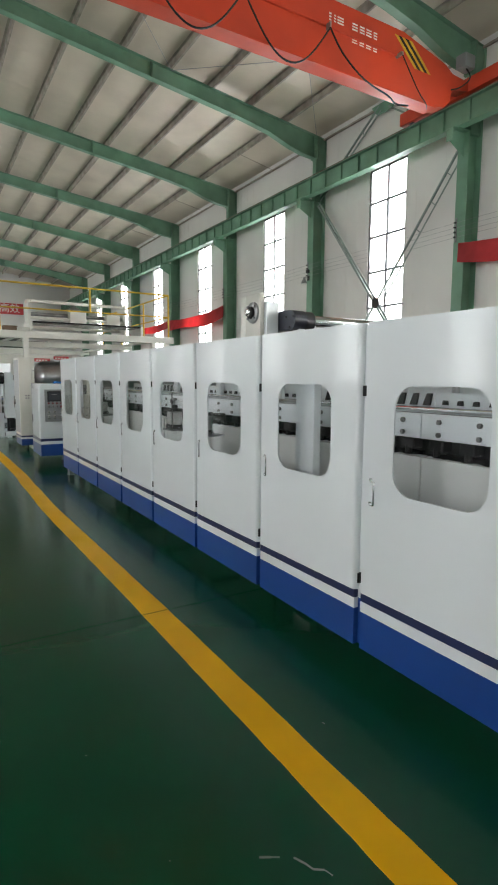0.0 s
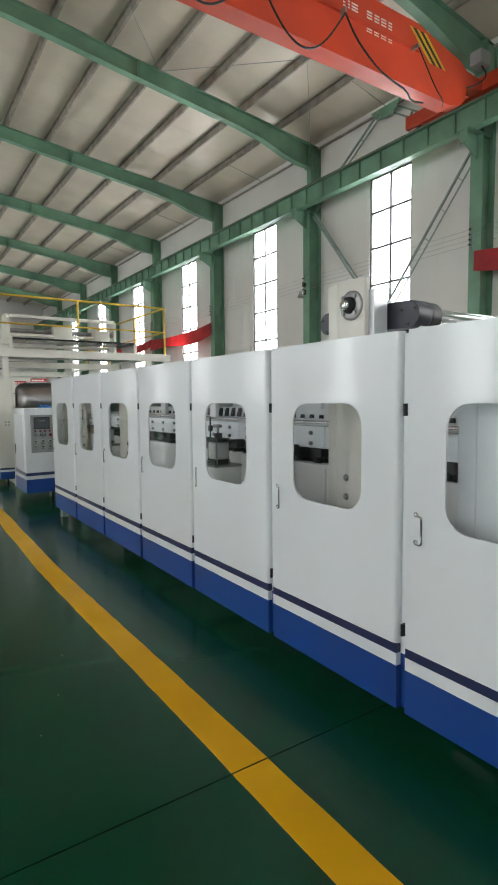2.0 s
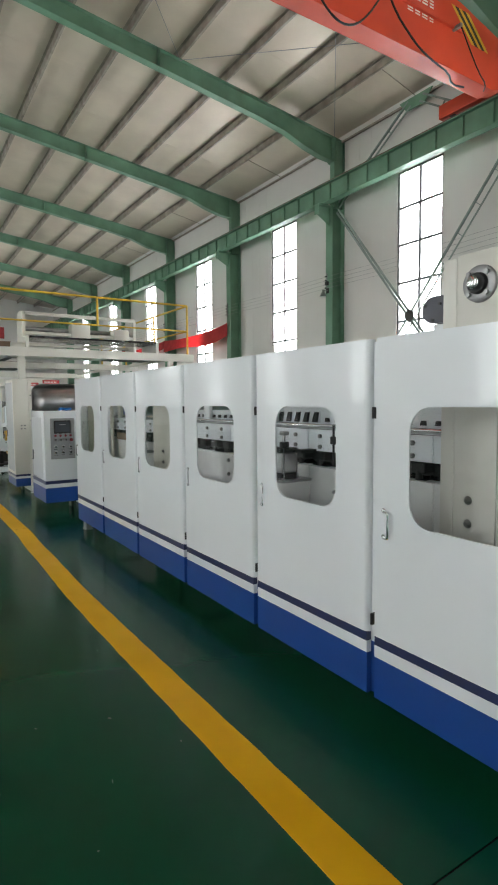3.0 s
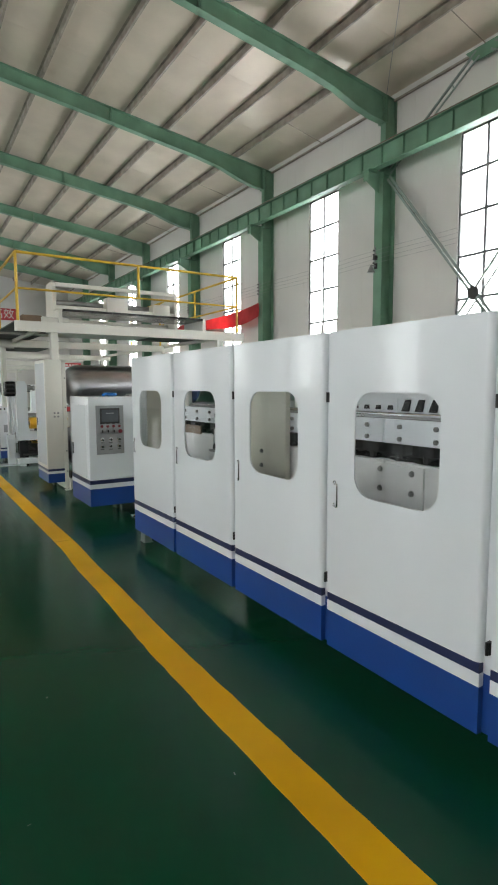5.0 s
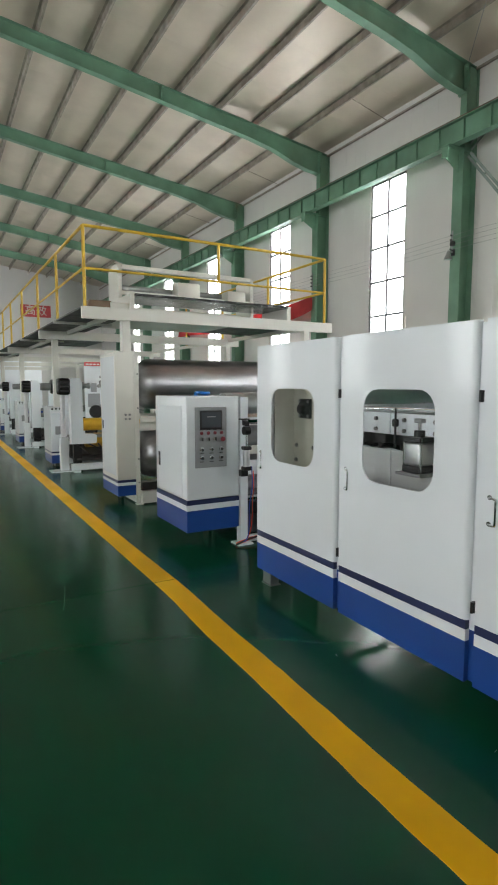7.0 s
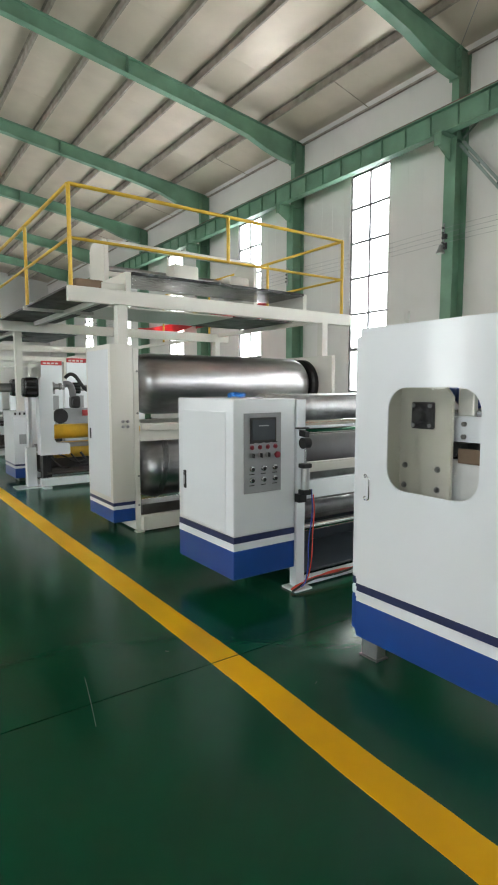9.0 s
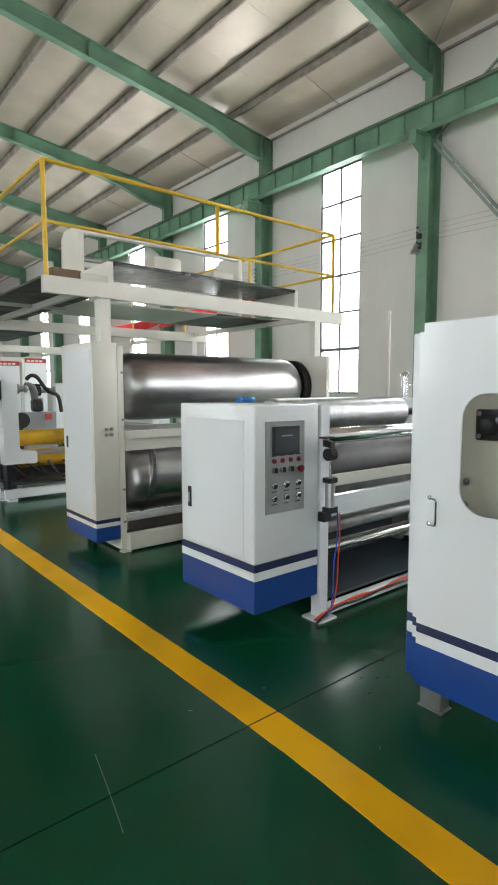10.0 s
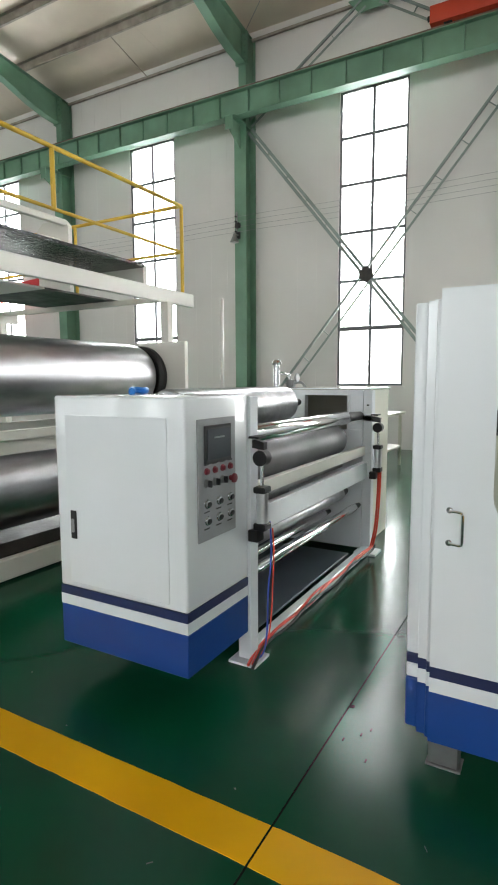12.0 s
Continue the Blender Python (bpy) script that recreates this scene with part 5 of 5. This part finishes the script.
for i in range(5):
    stripe_bar(9.13 + 0.105 * i, (YELLOW, BLACK)[i % 2], 0.1)
for i, (x, z, w, h) in enumerate(((7.15, 8.66, 0.055, 0.17), (7.27, 8.66, 0.05, 0.16), (7.36, 8.66, 0.16, 0.16), (7.75, 8.66, 0.14, 0.16), (7.95, 8.66, 0.13, 0.16), (8.13, 8.66, 0.14, 0.16), (8.33, 8.66, 0.1, 0.16),
                                  (7.75, 8.42, 0.14, 0.14), (7.95, 8.42, 0.12, 0.14), (8.13, 8.42, 0.14, 0.14), (8.33, 8.42, 0.1, 0.14))):
    x += 0.2
    for k in range(3):
        part("letter_bar", box((x, GY0 - 0.003, z + k * h / 3), (x + w, GY0, z + k * h / 3 + h / 6)), PAINTW, crane)
cy = GY0 - 0.16
part("festoon_track", box((-10, GY0 - 0.05, 8.50), (9.4, GY0 - 0.001, 8.53)), RED, crane)
hooks = [7.26 - 1.95 * k for k in range(8)]
for x in hooks:
    part("cable_hook", box((x - 0.02, cy - 0.01, 8.40), (x + 0.02, GY0 - 0.05, 8.52)), DULL, crane)
for b, a in zip(hooks, hooks[1:]):
    pts = [(a + (b - a) * u, cy, 8.41 - 0.9 * (4 * u * (1 - u)) ** 1.15) for u in [i / 10 for i in range(11)]]
    part("festoon_cable", tube(pts, 0.018, 8, 1), HOSE_K, crane, "black hanging cable loop")
part("festoon_cable", tube([(7.26, cy, 8.41), (7.5, cy, 8.1), (7.78, cy, 7.9), (8.1, cy, 7.72), (8.48, cy, 7.62), (8.88, cy, 7.56), (9.3, 9.4, 7.60), (9.8, 9.5, 7.74)], 0.018, 8, 1), HOSE_K, crane, "black hanging cable loop")
part("pendant_cable", tube([(9.2, cy, 8.5), (9.45, cy, 8.2), (9.75, cy, 7.85), (10.0, cy, 7.68), (10.3, 9.4, 7.76)], 0.012, 8, 1), HOSE_K, crane)
part("cable_clip", box((9.17, cy - 0.02, 8.47), (9.23, GY0, 8.53)), DULL, crane)
part("pendant_cable", tube([(11.2, 9.1, 8.74), (11.3, 9.0, 8.5), (11.1, 9.15, 8.3), (10.9, 9.25, 8.25)], 0.016, 8, 2), HOSE_K, crane)

# ---- bracing in one bay, wires, floodlight, banners ----
YA, YB = COL0 - BAY, COL0
BX = 12.22


def lattice(name, p, q, gap=0.075, chord=0.05, pitch=0.75):
    t = thing(name, "grey-green laced steel wall brace", "brace", "wall braces")
    p, q = Vector(p), Vector(q)
    d = (q - p).normalized()
    off = d.cross(Vector((1, 0, 0))).normalized() * gap
    for sgn in (1, -1):
        bm = bm_new()
        # an angle: one leg flat to the wall, one standing out
        add_bar(bm, p + off * sgn, q + off * sgn, chord, 0.008)
        add_bar(bm, p + off * sgn * 1.2 - Vector((chord / 2, 0, 0)), q + off * sgn * 1.2 - Vector((chord / 2, 0, 0)), 0.008, chord)
        part("chord", bm, BRACE, t)
    n = int((q - p).length / pitch)
    for i in range(1, n):
        c = p.lerp(q, i / n)
        bm = bm_new()
        add_bar(bm, c - off, c + off, 0.05, 0.012)
        part("lacing", bm, BRACE, t)
    return t


for x0, x1 in ((1.30, 6.77), (6.77, 12.1)):
    for ya, yb in ((YA + 0.1, YB - 0.1), (YB - 0.1, YA + 0.1)):
        dz = -0.03 if ya < yb else -0.05
        solid("roof_brace", rod((x0, ya, purlin_z(x0) + dz), (x1, yb, purlin_z(x1) + dz), 0.009, 8), WIRE, "thin steel cross rod under the roof purlins", "tie rod", "roof cross rods")

mid = Vector((BX, (YA + YB) / 2, 3.925))
lattice("wall_brace", (BX, YB - 0.16, 7.6), (BX, YA + 0.16, 0.25), 0.042, 0.07)
lattice("wall_brace", (BX + 0.07, YA + 0.16, 7.6), (BX + 0.07, YB - 0.16, 0.25), 0.10, 0.05)
solid("gusset_plate", prism([(mid.y - 0.17, 3.88), (mid.y - 0.02, 3.74), (mid.y + 0.15, 3.86), (mid.y + 0.17, 4.0), (mid.y + 0.02, 4.13), (mid.y - 0.15, 4.02)], "x", BX - 0.075, BX - 0.065), DARK, "dark steel gusset plate where the braces cross", "gusset plate")
ym = (YA + YB) / 2
for ye in (YB - 0.1, YA + 0.1):
    lattice("upper_brace", (12.3, ye, 7.80), (12.3, ym + (0.2 if ye > ym else -0.2), 9.66))
solid("brace_head", prism([(ym - 0.55, 9.79), (ym + 0.55, 9.79), (ym + 0.3, 9.50), (ym - 0.3, 9.50)], "x", 12.28, 12.32), GREEN, "green plate under the eave where the upper braces meet", "gusset plate")
for i, z in enumerate((5.22, 5.34, 5.46, 5.58)):
    pts = []
    for y in FRAMES[3:]:
        pts += [(11.93, y, z), (11.93, y + BAY / 2, z - 0.05)]
    solid("wall_wire", tube(pts, 0.004, 5, 1), WIRE, "thin grey electric wire strung along the columns", "wire", "wall wires")
for y in FRAMES[3:]:
    t = thing("insulator_bracket", "small bracket with four insulators on the column", "bracket", "insulator brackets")
    part("bar", box((11.955, y + 0.08, 5.1), (11.98, y + 0.12, 5.7)), DULL, t)
    for z in (5.22, 5.34, 5.46, 5.58):
        part("insulator", rod((11.90, y + 0.1, z), (11.955, y + 0.1, z), 0.022, 12), BLACK, t)


def flood(y):
    t = thing("floodlight", "grey wall floodlight on the green column", "floodlight", "floodlights")
    head = part("head", turned((11.78, y, 5.02), "z", [(-0.09, 0.105), (-0.075, 0.11), (0.0, 0.075), (0.06, 0.045), (0.11, 0.04)], 24), DULL, t)
    part("lens", turned((11.78, y, 5.02), "z", [(-0.094, 0.02), (-0.094, 0.096), (-0.0905, 0.098)], 24), ALU, head)
    part("arm", box((11.76, y - 0.015, 5.12), (11.98, y + 0.015, 5.15), 0.003), DULL, t)
    part("clamp", box((11.945, y - 0.05, 5.05), (11.98, y + 0.05, 5.22), 0.004), BLACK, t)
    part("junction_box", box((11.88, y - 0.06, 5.30), (11.975, y + 0.05, 5.42), 0.008), BLACK, t)


flood(COL0 + 0.05)


def wavy_banner(name, label, ys, zs_top, drop, x):
    bm = bm_new()
    rows = []
    n = 48
    for i in range(n + 1):
        u = i / n
        y = ys[0] + (ys[1] - ys[0]) * u
        zt = zs_top[0] + (zs_top[1] - zs_top[0]) * u - 0.16 * 4 * u * (1 - u)
        d = drop * (0.85 + 0.15 * math.sin(7 * u))
        rows.append([bm.verts.new((x + 0.03 * math.sin(9 * u + 2 * k / 4) - 0.01 * k, y, zt - d * k / 4)) for k in range(5)])
    for A, B in zip(rows, rows[1:]):
        for k in range(4):
            bm.faces.new((A[k], B[k], B[k + 1], A[k + 1]))
    bmesh.ops.solidify(bm, geom=bm.faces, thickness=0.004)
    return solid(name, bm, BANNER, label, "banner", "red banners")


ban = wavy_banner("banner", "red cloth banner strung between two columns", (YA, YA - BAY), (5.06, 5.06), 0.55, 11.95)
wavy_banner("banner", "red cloth banner drooping between far columns", (COL0 + BAY, COL0 + 2 * BAY), (4.88, 4.75), 0.62, 11.9)
wavy_banner("banner", "red cloth banner drooping between far columns", (COL0 + 2 * BAY, COL0 + 3 * BAY), (4.75, 4.75), 0.45, 11.9)

for z in (4.60, 4.72, 4.84):
    part("letter_bar", box((11.86, 8.20, z), (11.864, 8.45, z + 0.05)), PAINTW, ban, "white printed stroke")
for y in (8.22, 8.38):
    part("letter_bar", box((11.856, y, 4.56), (11.8595, y + 0.04, 4.93)), PAINTW, ban, "white printed stroke")
sign = thing("wall_sign", "red wall sign with two white Chinese characters", "sign")
part("board", box((6.1, Y1 - 0.06, 7.15), (8.4, Y1, 8.1), 0.01), BANNER, sign)


def lettering(text, size, m, name, parent, mat):
    cu = bpy.data.curves.new(name, "FONT")
    cu.body, cu.size, cu.align_x, cu.align_y, cu.extrude = text, size, "CENTER", "CENTER", 0.01
    ob = bpy.data.objects.new("tmp_text", cu)
    scene.collection.objects.link(ob)
    dg = bpy.context.evaluated_depsgraph_get()
    me = bpy.data.meshes.new_from_object(ob.evaluated_get(dg))
    bpy.data.objects.remove(ob)
    me.materials.clear()
    me.materials.append(mat)
    out = new(name, me)
    out.matrix_world = m
    out.parent = parent
    return out


lettering("高效", 0.85, pose(7.25, Y1 - 0.075, 7.62, 90, 0, 0), "characters", sign, PAINTW)

# ---- floor marks ----


def mark(name, label, pts, w):
    bm = bm_new()
    for (xa, ya), (xb, yb) in zip(pts, pts[1:]):
        add_bar(bm, (xa, ya, 0.0005), (xb, yb, 0.0005), w * random.uniform(0.6, 1.3), 0.001)
    return solid(name, bm, SCUFF, label, "floor scuff", "floor scuffs", "stuff")


mark("floor_scuff", "pale scratch in the green floor paint", [(0.633, 10.02), (0.60, 9.86), (0.565, 9.70), (0.53, 9.55)], 0.0035)
mark("floor_scuff", "pale smeared scuff in the green floor paint", [(0.90, 1.42), (0.935, 1.40), (0.96, 1.385)], 0.008)
mark("floor_scuff", "pale smeared scuff in the green floor paint", [(1.0, 1.36), (1.02, 1.32), (1.03, 1.29), (1.06, 1.27), (1.07, 1.24)], 0.006)
for x, y in ((2.106, 9.629), (2.038, 9.688), (2.16, 9.60), (1.95, 9.56)):
    solid("floor_chip", box((x - 0.010, y - 0.003, 0), (x + 0.011, y + 0.004, 0.002), 0.0005), JOINT, "dark dried chip lying on the green floor", "floor debris", "floor debris")
solid("floor_plug", rod((2.293, 9.735, 0.0), (2.293, 9.735, 0.002), 0.014, 16), JOINT, "dark round plug in the floor joint", "floor debris")
for _ in range(30):
    x, y = random.uniform(0.0, 1.9), random.uniform(0.8, 12)
    a = random.uniform(0, 6.28)
    ln = random.uniform(0.005, 0.026)
    mark("floor_scuff", "small pale chip in the green floor paint", [(x, y), (x + ln * math.cos(a), y + ln * math.sin(a))], random.uniform(0.002, 0.005))
